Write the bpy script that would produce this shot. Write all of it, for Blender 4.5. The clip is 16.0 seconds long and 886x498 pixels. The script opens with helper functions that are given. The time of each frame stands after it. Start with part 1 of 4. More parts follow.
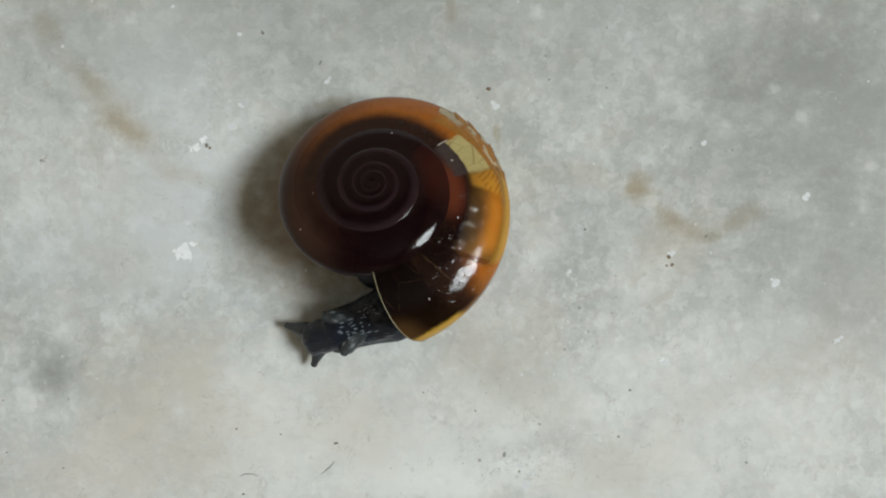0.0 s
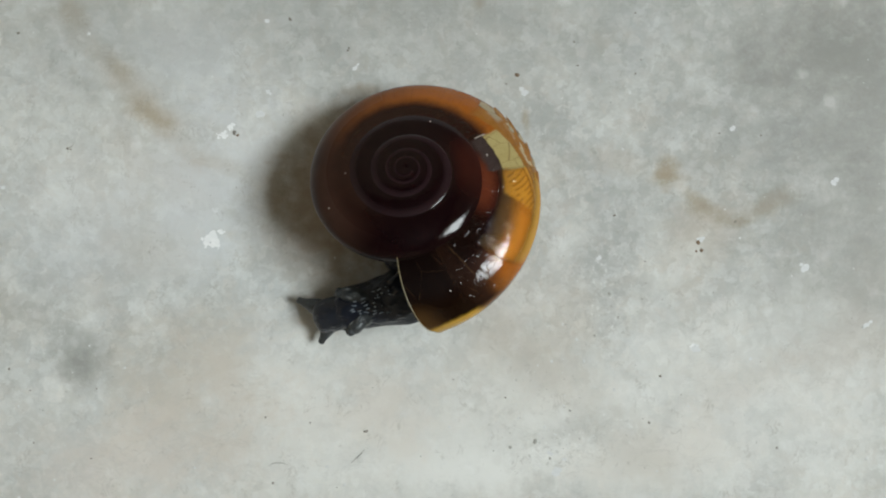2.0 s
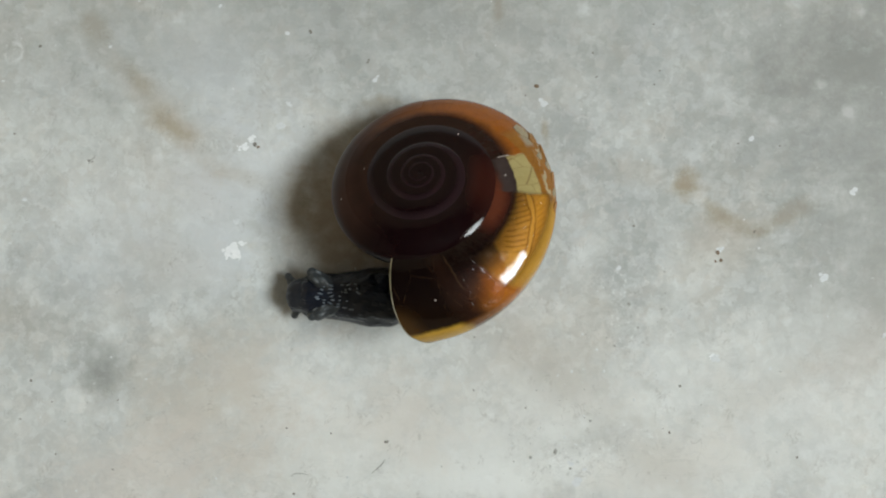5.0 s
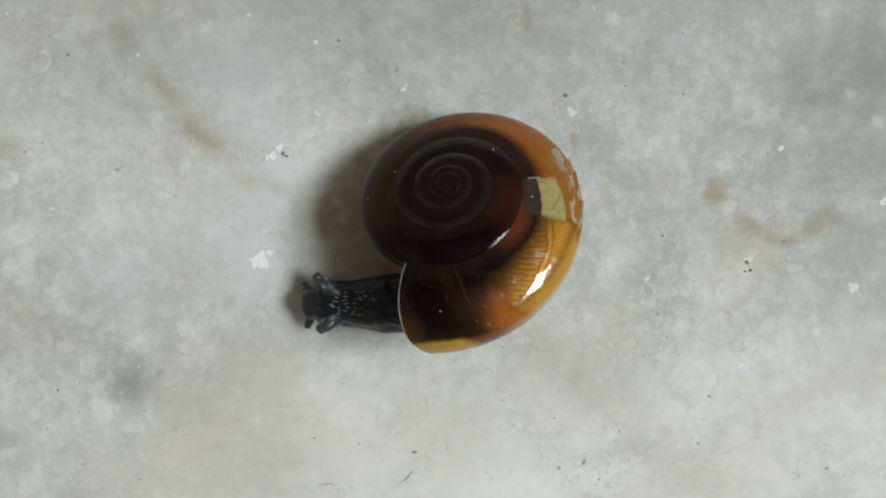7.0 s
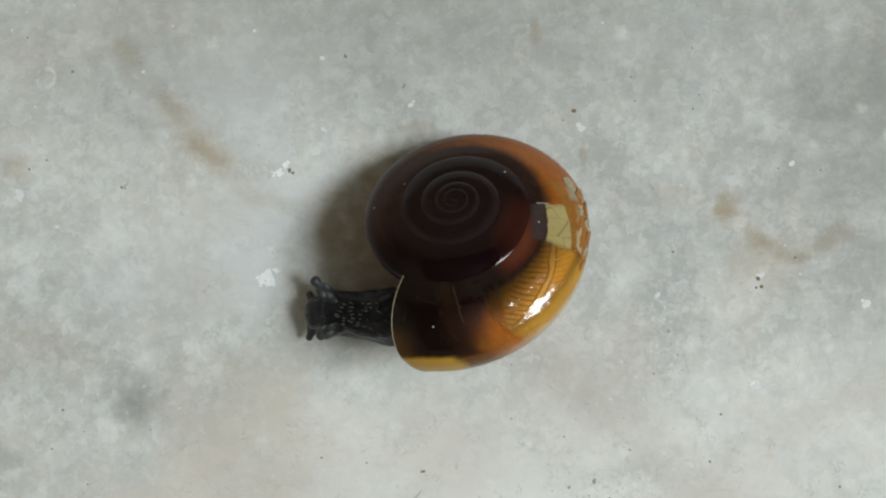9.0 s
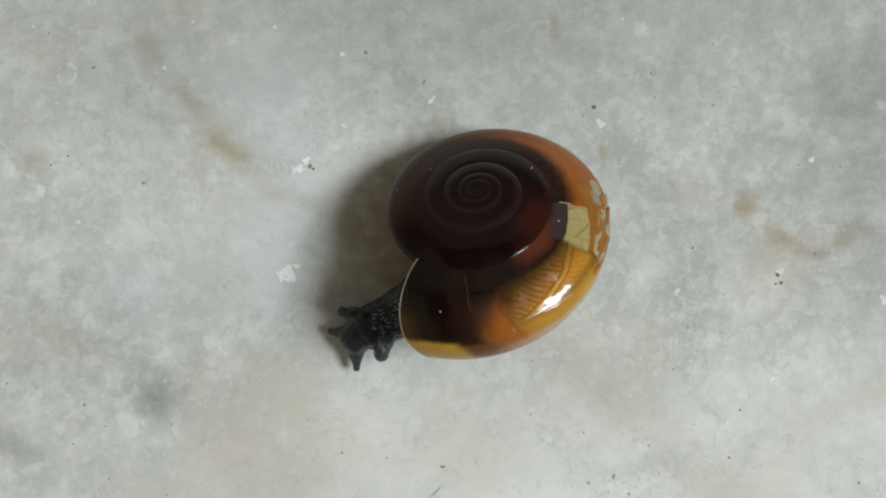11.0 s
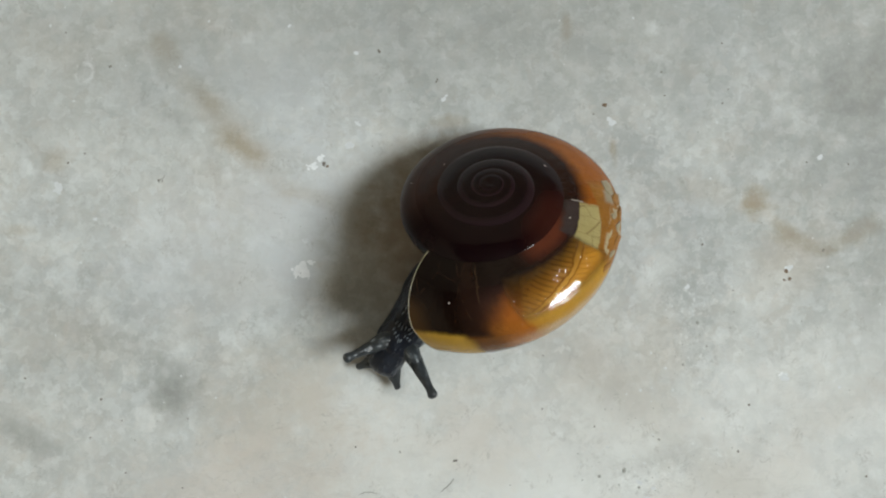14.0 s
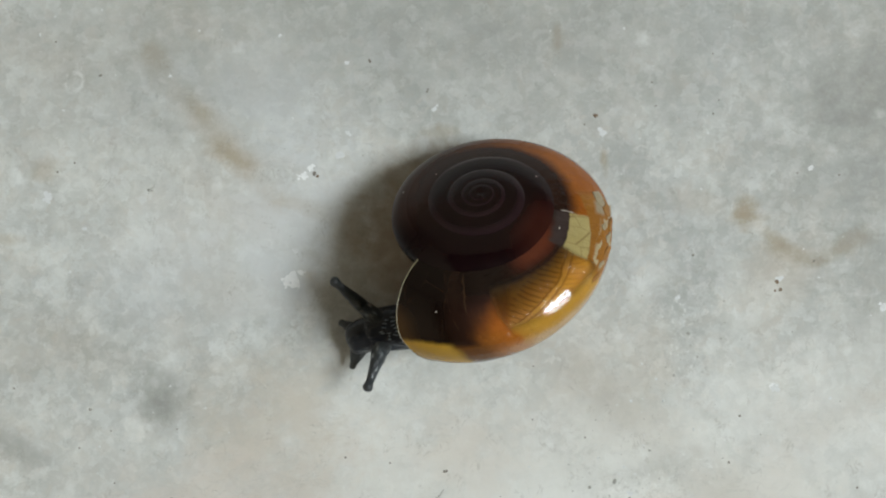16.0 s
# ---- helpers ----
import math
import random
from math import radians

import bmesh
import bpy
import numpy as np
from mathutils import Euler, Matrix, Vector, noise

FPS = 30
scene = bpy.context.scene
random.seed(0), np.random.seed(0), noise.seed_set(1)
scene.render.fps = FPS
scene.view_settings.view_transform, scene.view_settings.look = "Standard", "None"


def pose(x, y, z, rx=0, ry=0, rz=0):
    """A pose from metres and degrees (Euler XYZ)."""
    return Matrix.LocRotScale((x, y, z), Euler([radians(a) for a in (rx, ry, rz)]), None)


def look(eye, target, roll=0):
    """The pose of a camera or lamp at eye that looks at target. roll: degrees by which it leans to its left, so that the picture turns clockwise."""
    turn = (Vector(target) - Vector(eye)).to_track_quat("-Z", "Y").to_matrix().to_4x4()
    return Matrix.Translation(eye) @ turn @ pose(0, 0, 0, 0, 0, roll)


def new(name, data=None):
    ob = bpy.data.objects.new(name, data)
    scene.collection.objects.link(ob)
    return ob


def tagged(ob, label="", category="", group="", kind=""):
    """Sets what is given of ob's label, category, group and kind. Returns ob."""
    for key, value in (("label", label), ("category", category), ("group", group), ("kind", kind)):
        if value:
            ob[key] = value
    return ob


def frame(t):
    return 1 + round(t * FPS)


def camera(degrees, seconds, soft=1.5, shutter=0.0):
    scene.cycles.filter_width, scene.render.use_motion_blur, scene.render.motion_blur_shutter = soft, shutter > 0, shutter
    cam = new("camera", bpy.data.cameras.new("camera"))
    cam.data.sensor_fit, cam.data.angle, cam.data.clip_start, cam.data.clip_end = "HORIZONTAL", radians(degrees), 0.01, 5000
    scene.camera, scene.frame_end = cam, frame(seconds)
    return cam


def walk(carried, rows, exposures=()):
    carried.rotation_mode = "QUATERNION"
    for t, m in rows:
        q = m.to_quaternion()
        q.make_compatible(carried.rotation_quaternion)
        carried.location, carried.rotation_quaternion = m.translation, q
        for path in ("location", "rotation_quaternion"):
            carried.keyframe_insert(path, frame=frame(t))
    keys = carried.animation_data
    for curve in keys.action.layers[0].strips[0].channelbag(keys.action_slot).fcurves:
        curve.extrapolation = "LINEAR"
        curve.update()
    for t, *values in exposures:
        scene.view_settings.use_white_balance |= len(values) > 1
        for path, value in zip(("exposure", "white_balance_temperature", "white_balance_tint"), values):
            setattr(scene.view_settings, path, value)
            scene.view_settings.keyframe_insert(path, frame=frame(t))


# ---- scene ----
MM = 0.001
cam = camera(48.0, 16.0, 2.1)
# seconds, place in millimetres, turn in degrees
PATH = [
    (0, 0.000, -0.000, 87.842, -0.472, -0.099, 0.000),
    (0.5, 0.168, -1.592, 88.735, -0.542, -0.306, -0.118),
    (1, -0.061, -1.831, 88.458, -0.516, -0.127, -0.125),
    (1.5, -3.180, -1.500, 87.655, -0.602, -0.729, -0.307),
    (2, -3.409, -1.444, 87.563, -0.286, -0.641, -0.290),
    (2.5, -4.409, -1.465, 87.690, 0.019, -0.720, -0.288),
    (3, -5.671, -1.105, 87.215, -0.122, -0.587, -0.271),
    (3.5, -4.674, -0.806, 87.728, -0.146, -0.563, -0.306),
    (6, -6.068, -1.066, 87.831, 0.137, -0.456, -0.470),
    (6.5, -7.124, -0.285, 87.593, 0.028, -0.442, -0.361),
    (7, -7.391, -0.303, 87.518, 0.164, -0.458, -0.373),
    (7.5, -7.365, 0.282, 86.998, 0.273, -0.280, -0.450),
    (8, -7.513, 0.315, 86.720, 0.308, -0.210, -0.508),
    (8.5, -8.049, 0.771, 86.731, 0.292, -0.356, -0.560),
    (9, -7.976, 0.506, 86.723, 0.617, -0.382, -0.556),
    (9.5, -8.723, 0.740, 86.484, 0.446, -0.298, -0.454),
    (12, -9.458, 0.331, 87.482, 0.380, -0.174, -0.488),
    (12.5, -9.436, 0.464, 87.702, 0.355, -0.220, -0.468),
    (13, -9.819, 0.306, 87.703, 0.359, -0.219, -0.469),
    (13.5, -10.556, 0.368, 87.989, 0.399, -0.140, -0.446),
    (14, -10.419, 0.389, 87.938, 0.267, -0.116, -0.494),
    (14.5, -10.268, 0.289, 87.956, 0.250, -0.290, -0.516),
    (15, -9.640, -0.315, 87.936, 0.067, -0.143, -0.383),
    (15.5, -10.220, 0.236, 88.196, 0.307, -0.319, -0.482),
    (16, -9.801, 0.948, 87.780, 0.484, -0.267, -0.404),
]
walk(cam, [(t, pose(x * MM, y * MM, z * MM, rx, ry, rz)) for t, x, y, z, rx, ry, rz in PATH], [(0.0, 0.0), (16.0, 0.0)])

# ---------------------------------------------------------------- light
world = bpy.data.worlds.new("sky")
world.use_nodes = True
scene.world = world
wn = world.node_tree
sky = wn.nodes.new("ShaderNodeTexSky")
sky.sky_type, sky.sun_disc = "NISHITA", False
sky.sun_elevation, sky.sun_rotation = radians(50), radians(200)
wn.links.new(sky.outputs[0], wn.nodes["Background"].inputs[0])
wn.nodes["Background"].inputs[1].default_value = 0.1

# daylight that enters by the window beside the snail
WIN_X, WIN_Y0, WIN_Y1, WIN_Z0, WIN_Z1 = 1.2, -0.42, 0.26, 1.20, 2.30
lamp = bpy.data.lights.new("window_daylight", "AREA")
lamp.shape, lamp.size, lamp.size_y = "RECTANGLE", WIN_Y1 - WIN_Y0, WIN_Z1 - WIN_Z0
lamp.energy, lamp.color = 80.0, (0.922, 1.0, 1.01)
lamp_ob = new("window_daylight", lamp)
lamp_ob.matrix_world = look((WIN_X + 0.06, (WIN_Y0 + WIN_Y1) / 2, (WIN_Z0 + WIN_Z1) / 2), (-1, (WIN_Y0 + WIN_Y1) / 2, (WIN_Z0 + WIN_Z1) / 2))


# ---------------------------------------------------------------- node helpers
class Nodes:
    """A short way to write a procedural material."""

    def __init__(self, name):
        self.mat = bpy.data.materials.new(name)
        self.mat.use_nodes = True
        self.tree = self.mat.node_tree
        self.bsdf = self.tree.nodes["Principled BSDF"]

    def put(self, socket, value):
        if isinstance(value, bpy.types.NodeSocket):
            self.tree.links.new(value, socket)
        else:
            socket.default_value = value

    def math(self, op, a, b=0.0, c=0.0):
        n = self.tree.nodes.new("ShaderNodeMath")
        n.operation = op
        for s, v in zip(n.inputs, (a, b, c)):
            self.put(s, v)
        return n.outputs[0]

    def step(self, x, lo, hi, smooth=True):
        n = self.tree.nodes.new("ShaderNodeMapRange")
        n.interpolation_type = "SMOOTHSTEP" if smooth else "LINEAR"
        for s, v in zip(n.inputs[:5], (x, lo, hi, 0.0, 1.0)):
            self.put(s, v)
        return n.outputs[0]

    def band(self, x, lo, hi, soft):
        return self.math("MULTIPLY", self.step(x, lo - soft, lo + soft), self.math("SUBTRACT", 1.0, self.step(x, hi - soft, hi + soft)))

    def mix(self, fac, a, b, mode="MIX"):
        n = self.tree.nodes.new("ShaderNodeMix")
        n.data_type, n.blend_type = "RGBA", mode
        for s, v in ((n.inputs[0], fac), (n.inputs[6], a), (n.inputs[7], b)):
            if isinstance(v, tuple):
                v = (*v, 1.0)[:4]
            self.put(s, v)
        return n.outputs[2]

    def coord(self, which="Object", scale=(1, 1, 1), loc=(0, 0, 0), rot=(0, 0, 0)):
        c = self.tree.nodes.new("ShaderNodeTexCoord")
        m = self.tree.nodes.new("ShaderNodeMapping")
        self.tree.links.new(c.outputs[which], m.inputs[0])
        m.inputs[1].default_value, m.inputs[2].default_value, m.inputs[3].default_value = loc, [radians(a) for a in rot], scale
        return m.outputs[0]

    def noise(self, vec, scale, detail=4.0, rough=0.55, distort=0.0, colour=False):
        n = self.tree.nodes.new("ShaderNodeTexNoise")
        self.put(n.inputs["Vector"], vec)
        for k, v in (("Scale", scale), ("Detail", detail), ("Roughness", rough), ("Distortion", distort)):
            self.put(n.inputs[k], v)
        return n.outputs[1 if colour else 0]

    def voronoi(self, vec, scale, feature="F1", out=0, rand=1.0):
        n = self.tree.nodes.new("ShaderNodeTexVoronoi")
        n.feature = feature
        self.put(n.inputs["Vector"], vec)
        self.put(n.inputs["Scale"], scale)
        self.put(n.inputs["Randomness"], rand)
        return n.outputs[out]

    def split(self, vec):
        n = self.tree.nodes.new("ShaderNodeSeparateXYZ")
        self.put(n.inputs[0], vec)
        return n.outputs

    def bump(self, height, strength, distance):
        n = self.tree.nodes.new("ShaderNodeBump")
        n.inputs["Strength"].default_value, n.inputs["Distance"].default_value = strength, distance
        self.put(n.inputs["Height"], height)
        self.put(self.bsdf.inputs["Normal"], n.outputs[0])

    def set(self, **kw):
        for k, v in kw.items():
            if isinstance(v, tuple) and len(v) == 3 and k != "Subsurface_Radius":
                v = (*v, 1.0)
            self.put(self.bsdf.inputs[k.replace("_", " ")], v)
        return self.mat


def plaster(name, colour):
    n = Nodes(name)
    p = n.coord()
    a = n.noise(p, 3.0, 5)
    b = n.noise(p, 60.0, 3)
    c = n.mix(a, tuple(v * 0.85 for v in colour), tuple(min(1, v * 1.1) for v in colour))
    n.bump(b, 0.2, 0.002)
    return n.set(Base_Color=c, Roughness=0.85)


def marble():
    n = Nodes("marble")
    p = n.coord(scale=(1000, 1000, 1000))  # millimetres
    x, y, _ = n.split(p)
    wob = n.noise(p, 0.22, 4, 0.6)
    wob2 = n.noise(p, 0.9, 4, 0.65)
    big = n.noise(p, 0.045, 5, 0.55, 0.6)
    mid = n.noise(p, 0.17, 5, 0.6, 0.1)
    fine = n.noise(p, 1.1, 6, 0.7)
    grain = n.noise(p, 3.2, 4, 0.7)
    cloud = n.noise(p, 0.40, 4, 0.6, 0.0)
    tint = n.noise(p, 0.075, 5, 0.6, 0.5)
    col = n.mix(n.step(big, 0.35, 0.68), (0.415, 0.435, 0.425), (0.545, 0.56, 0.54))
    col = n.mix(n.math("MULTIPLY", n.step(tint, 0.50, 0.72), 0.55), col, (0.53, 0.49, 0.43))
    col = n.mix(n.math("MULTIPLY", n.step(tint, 0.47, 0.28), 0.50), col, (0.55, 0.59, 0.615))
    col = n.mix(n.math("MULTIPLY", n.step(mid, 0.44, 0.72), 0.50), col, (0.74, 0.755, 0.73))
    col = n.mix(n.math("MULTIPLY", n.step(mid, 0.48, 0.28), 0.34), col, (0.36, 0.375, 0.365))
    col = n.mix(n.math("MULTIPLY", n.step(cloud, 0.50, 0.74), 0.16), col, (0.80, 0.815, 0.80))
    col = n.mix(n.math("MULTIPLY", n.step(cloud, 0.50, 0.26), 0.20), col, (0.36, 0.36, 0.335))
    col = n.mix(n.math("MULTIPLY", n.step(fine, 0.53, 0.72), 0.16), col, (0.90, 0.92, 0.92))
    col = n.mix(n.math("MULTIPLY", n.step(fine, 0.47, 0.30), 0.20), col, (0.33, 0.335, 0.315))
    # flaky crystals at two sizes, each with its own tone
    warp = n.tree.nodes.new("ShaderNodeVectorMath")
    warp.operation = "MULTIPLY_ADD"
    n.put(warp.inputs[0], n.noise(p, 0.8, 4, 0.7, 0.0, True))
    warp.inputs[1].default_value = (2.6, 2.6, 0)
    n.put(warp.inputs[2], p)
    for size, amount in ((0.55, 0.10), (1.25, 0.13), (2.6, 0.08)):
        tone, hue, _ = n.split(n.voronoi(warp.outputs[0], size, "F1", 1))
        col = n.mix(n.math("MULTIPLY", n.step(tone, 0.66, 0.84), amount * 1.5), col, (0.80, 0.825, 0.82))
        col = n.mix(n.math("MULTIPLY", n.step(tone, 0.28, 0.12), amount), col, (0.36, 0.36, 0.335))
        col = n.mix(n.math("MULTIPLY", n.step(hue, 0.70, 1.0), amount), col, (0.60, 0.52, 0.44))
    col = n.mix(n.math("MULTIPLY", n.step(grain, 0.58, 0.75), 0.08), col, (0.78, 0.80, 0.80))
    col = n.mix(n.math("MULTIPLY", n.step(grain, 0.40, 0.25), 0.12), col, (0.30, 0.30, 0.28))

    def tint_patch(col, cx, cy, rx, ry, ang, colour, amount, edge=0.85, rag=1.25):
        """An uneven patch of colour in the stone, for stains and painted shade: centre and half sizes in millimetres.
        """
        ca, sa = math.cos(radians(ang)), math.sin(radians(ang))
        dx, dy = n.math("SUBTRACT", x, cx), n.math("SUBTRACT", y, cy)
        u = n.math("DIVIDE", n.math("ADD", n.math("MULTIPLY", dx, ca), n.math("MULTIPLY", dy, sa)), rx)
        v = n.math("DIVIDE", n.math("SUBTRACT", n.math("MULTIPLY", dy, ca), n.math("MULTIPLY", dx, sa)), ry)
        d = n.math("SQRT", n.math("ADD", n.math("MULTIPLY", u, u), n.math("MULTIPLY", v, v)))
        d = n.math("ADD", d, n.math("MULTIPLY", n.math("SUBTRACT", wob, 0.5), rag * 1.6))
        d = n.math("ADD", d, n.math("MULTIPLY", n.math("SUBTRACT", wob2, 0.5), rag))
        return n.mix(n.math("MULTIPLY", n.step(d, 1.0 + edge * 0.4, 1.0 - edge), amount), col, colour)

    col = tint_patch(col, 5.6, -12.0, 7.5, 3.0, -35, (0.42, 0.385, 0.33), 0.66, 1.0, 1.0)
    col = tint_patch(col, 19.5, -0.6, 4.5, 2.2, 10, (0.47, 0.42, 0.35), 0.35, 1.0, 1.0)
    col = tint_patch(col, 6.5, -20.2, 4.5, 1.6, 5, (0.86, 0.88, 0.87), 0.50, 1.0, 1.1)
    col = tint_patch(col, -24.0, 4.5, 6.0, 4.0, -20, (0.56, 0.60, 0.635), 0.40, 1.0, 1.0)
    shell_shade = (0.29, 0.20, 0.115)
    rust, dun, dark_grey = (0.33, 0.255, 0.150), (0.44, 0.38, 0.30), (0.252, 0.256, 0.236)
    col = tint_patch(col, -11.0, -18.2, 34.8, 10.5, 0, (0.78, 0.78, 0.75), 0.55, 1.0, 0.5)
    col = tint_patch(col, 24.9, -15.7, 16.4, 10.5, 10, (0.78, 0.79, 0.77), 0.55, 1.0, 0.6)
    col = tint_patch(col, -32.5, -0.2, 10.0, 7.5, 0, (0.64, 0.67, 0.69), 0.45, 1.0, 0.7)
    col = tint_patch(col, -24.2, 15.5, 8.5, 5.0, -20, (0.62, 0.66, 0.69), 0.55, 1.0)
    col = tint_patch(col, -23.8, 0.1, 5.5, 6.0, 0, (0.62, 0.66, 0.69), 0.5, 1.0)
    col = tint_patch(col, -21.0, 6.0, 7.0, 7.0, 0, (0.66, 0.69, 0.72), 0.45, 1.0)
    col = tint_patch(col, -19.5, -12.8, 8.0, 4.5, 10, (0.78, 0.78, 0.755), 0.5, 1.0)
    col = tint_patch(col, -0.5, -21.3, 6.0, 2.0, 0, (0.86, 0.875, 0.86), 0.6, 1.0)
    col = tint_patch(col, -3.0, -20.2, 11.4, 4.7, 5, (0.72, 0.735, 0.715), 0.6, 1.0)
    col = tint_patch(col, 15.4, -21.1, 7.5, 3.0, 0, (0.72, 0.735, 0.715), 0.55, 1.0)
    col = tint_patch(col, -25.0, -14.7, 8.0, 7.0, 20, dun, 0.42, 1.0)
    col = tint_patch(col, -30.0, -20.5, 12.0, 4.5, 10, (0.61, 0.56, 0.51), 0.55, 1.0)
    col = tint_patch(col, -8.0, -16.0, 6.5, 4.5, -20, (0.62, 0.565, 0.50), 0.45, 1.0)
    col = tint_patch(col, 16.0, -20.0, 8.0, 3.5, 10, (0.60, 0.55, 0.49), 0.35, 1.0)
    col = tint_patch(col, -21.8, -10.8, 6.0, 4.5, 30, dun, 0.20, 1.0)
    col = tint_patch(col, -42.6, -6.7, 6.5, 3.0, 0, dun, 0.28, 1.0)
    col = tint_patch(col, -28.7, -1.8, 4.5, 3.0, 0, dun, 0.24, 1.0)
    col = tint_patch(col, 12.9, 5.8, 5.5, 1.4, -12, dun, 0.28, 1.0)
    col = tint_patch(col, -29.1, 11.8, 9.5, 1.5, -47, dun, 0.44, 1.0)
    col = tint_patch(col, 30.9, 15.3, 8.5, 3.7, 10, dark_grey, 0.35, 1.0)
    col = tint_patch(col, 31.1, 14.2, 5.0, 3.0, 0, dark_grey, 0.22, 1.0)
    col = tint_patch(col, -47.5, -15.1, 3.5, 1.4, -30, dark_grey, 0.5, 1.0)
    col = tint_patch(col, -34.2, -11.4, 2.4, 2.9, 20, dark_grey, 0.75, 1.0)
    col = tint_patch(col, 9.9, -17.5, 4.0, 1.1, 20, dark_grey, 0.25, 1.0)
    col = tint_patch(col, -33.6, 12.1, 6.0, 1.2, -47, dark_grey, 0.2, 1.0)
    col = tint_patch(col, -28.0, 10.0, 2.4, 1.2, -38, rust, 0.60)
    col = tint_patch(col, 17.3, 4.6, 1.7, 1.3, -20, rust, 0.80)
    col = tint_patch(col, 19.7, 2.6, 2.0, 0.7, -40, rust, 0.50)
    col = tint_patch(col, 21.3, 1.2, 3.0, 1.0, -20, rust, 0.48)
    col = tint_patch(col, 26.3, 1.8, 3.4, 1.1, 28, rust, 0.56)
    col = tint_patch(col, 0.8, 20.5, 0.6, 1.5, 0, rust, 0.52)
    col = tint_patch(col, -34.8, 19.0, 1.7, 1.1, -50, rust, 0.41)
    col = tint_patch(col, -30.6, 14.0, 1.5, 0.9, -45, rust, 0.41)
    col = tint_patch(col, 4.9, 9.7, 0.4, 1.3, 5, rust, 0.52)
    col = tint_patch(col, -17.0, 3.1, 1.3, 2.3, 10, rust, 0.37)
    col = tint_patch(col, -44.5, 8.8, 1.3, 1.2, 0, rust, 0.37)
    col = tint_patch(col, -9.5, 12.0, 2.0, 0.7, 0, rust, 0.34)
    col = tint_patch(col, -22.2, 5.8, 3.0, 1.0, -20, rust, 0.26)
    col = tint_patch(col, -47.9, 2.8, 1.5, 0.7, 0, rust, 0.30)
    # broad grey clouds, darker towards +y and +x
    col = tint_patch(col, -7.0, 21.2, 42.8, 9.5, 0, dark_grey, 0.46, 1.0, 0.5)
    col = tint_patch(col, -37.0, 18.0, 14.0, 10.0, 0, dark_grey, 0.22, 1.0, 0.5)
    col = tint_patch(col, 36.9, 12.8, 16.0, 14.5, 0, dark_grey, 0.74, 1.0, 0.6)
    col = tint_patch(col, 36.4, -2.7, 12.9, 9.5, 0, dark_grey, 0.58, 1.0, 0.6)
    col = tint_patch(col, 26.0, 9.0, 12.0, 9.0, 20, dark_grey, 0.20, 1.0, 0.7)
    # brown shade beside and under the shell, painted into the stone
    col = tint_patch(col, -13.6, -0.4, 4.6, 7.2, 8, shell_shade, 0.2, 0.5, 0.9)
    col = tint_patch(col, -9.5, 3.3, 7.0, 7.6, 0, shell_shade, 0.6, 0.4, 0.7)
    for cx, cy, rx, ry, ang, tone, amount in ((24.0, -14.0, 6.0, 2.6, 20, (0.50, 0.45, 0.39), 0.26), (14.0, -19.5, 6.0, 2.4, -40, (0.46, 0.44, 0.39), 0.28), (9.0, -8.0, 3.0, 5.0, 25, (0.47, 0.43, 0.37), 0.36), (33.0, -11.0, 5.0, 3.0, 10, (0.50, 0.45, 0.40), 0.35), (-27.0, 5.0, 7.0, 2.5, -35, (0.52, 0.48, 0.43), 0.30)):
        col = tint_patch(col, cx, cy, rx, ry, ang, tone, amount, 1.0, 1.2)
    nick = n.math("ABSOLUTE", n.math("SUBTRACT", n.noise(n.coord(scale=(1000, 700, 1000), rot=(0, 0, -25)), 0.85, 4, 0.6, 0.6), 0.5))
    rare = n.step(n.noise(p, 0.42, 3, 0.6), 0.54, 0.64)
    col = n.mix(n.math("MULTIPLY", n.math("MULTIPLY", n.step(nick, 0.026, 0.004), rare), 0.30), col, (0.27, 0.255, 0.225))
    spots = n.voronoi(p, 0.31)
    soft = n.math("ADD", spots, n.math("MULTIPLY", n.math("SUBTRACT", wob2, 0.5), 0.5))
    col = n.mix(n.math("MULTIPLY", n.math("MULTIPLY", n.step(soft, 0.26, 0.08), n.step(wob, 0.46, 0.60)), 0.26), col, (0.86, 0.88, 0.88))
    dx, dy = n.math("SUBTRACT", x, -41.8), n.math("SUBTRACT", y, 16.7)
    ring = n.math("SQRT", n.math("ADD", n.math("MULTIPLY", dx, dx), n.math("MULTIPLY", dy, dy)))
    ring = n.math("ADD", ring, n.math("MULTIPLY", n.math("SUBTRACT", wob2, 0.5), 0.7))
    col = n.mix(n.math("MULTIPLY", n.math("MULTIPLY", n.band(ring, 0.60, 0.92, 0.16), n.step(fine, 0.40, 0.52)), 0.32), col, (0.86, 0.87, 0.87))
    streaky = n.coord(scale=(620, 1150, 1000), rot=(0, 0, 38))
    curl = n.math("ABSOLUTE", n.math("SUBTRACT", n.noise(streaky, 0.55, 5, 0.62, 0.8), 0.5))
    patch = n.step(n.noise(p, 0.13, 3), 0.44, 0.62)
    col = n.mix(n.math("MULTIPLY", n.math("MULTIPLY", n.step(curl, 0.026, 0.004), patch), 0.15), col, (0.30, 0.305, 0.285))
    feather = n.noise(streaky, 0.75, 6, 0.72, 0.5)
    col = n.mix(n.math("MULTIPLY", n.step(feather, 0.54, 0.72), 0.12), col, (0.84, 0.86, 0.86))
    col = n.mix(n.math("MULTIPLY", n.step(feather, 0.46, 0.30), 0.14), col, (0.36, 0.355, 0.335))
    worn = n.noise(p, 1.9, 3, 0.6)
    for cx, cy, rx, ry, ang in ((7.5, -19.6, 5.0, 2.2, 8), (11.6, -7.2, 1.8, 5.5, 8), (13.5, -3.2, 3.2, 1.4, 0), (13.0, -17.6, 2.8, 1.2, -30)):
        dx, dy = n.math("SUBTRACT", x, cx), n.math("SUBTRACT", y, cy)
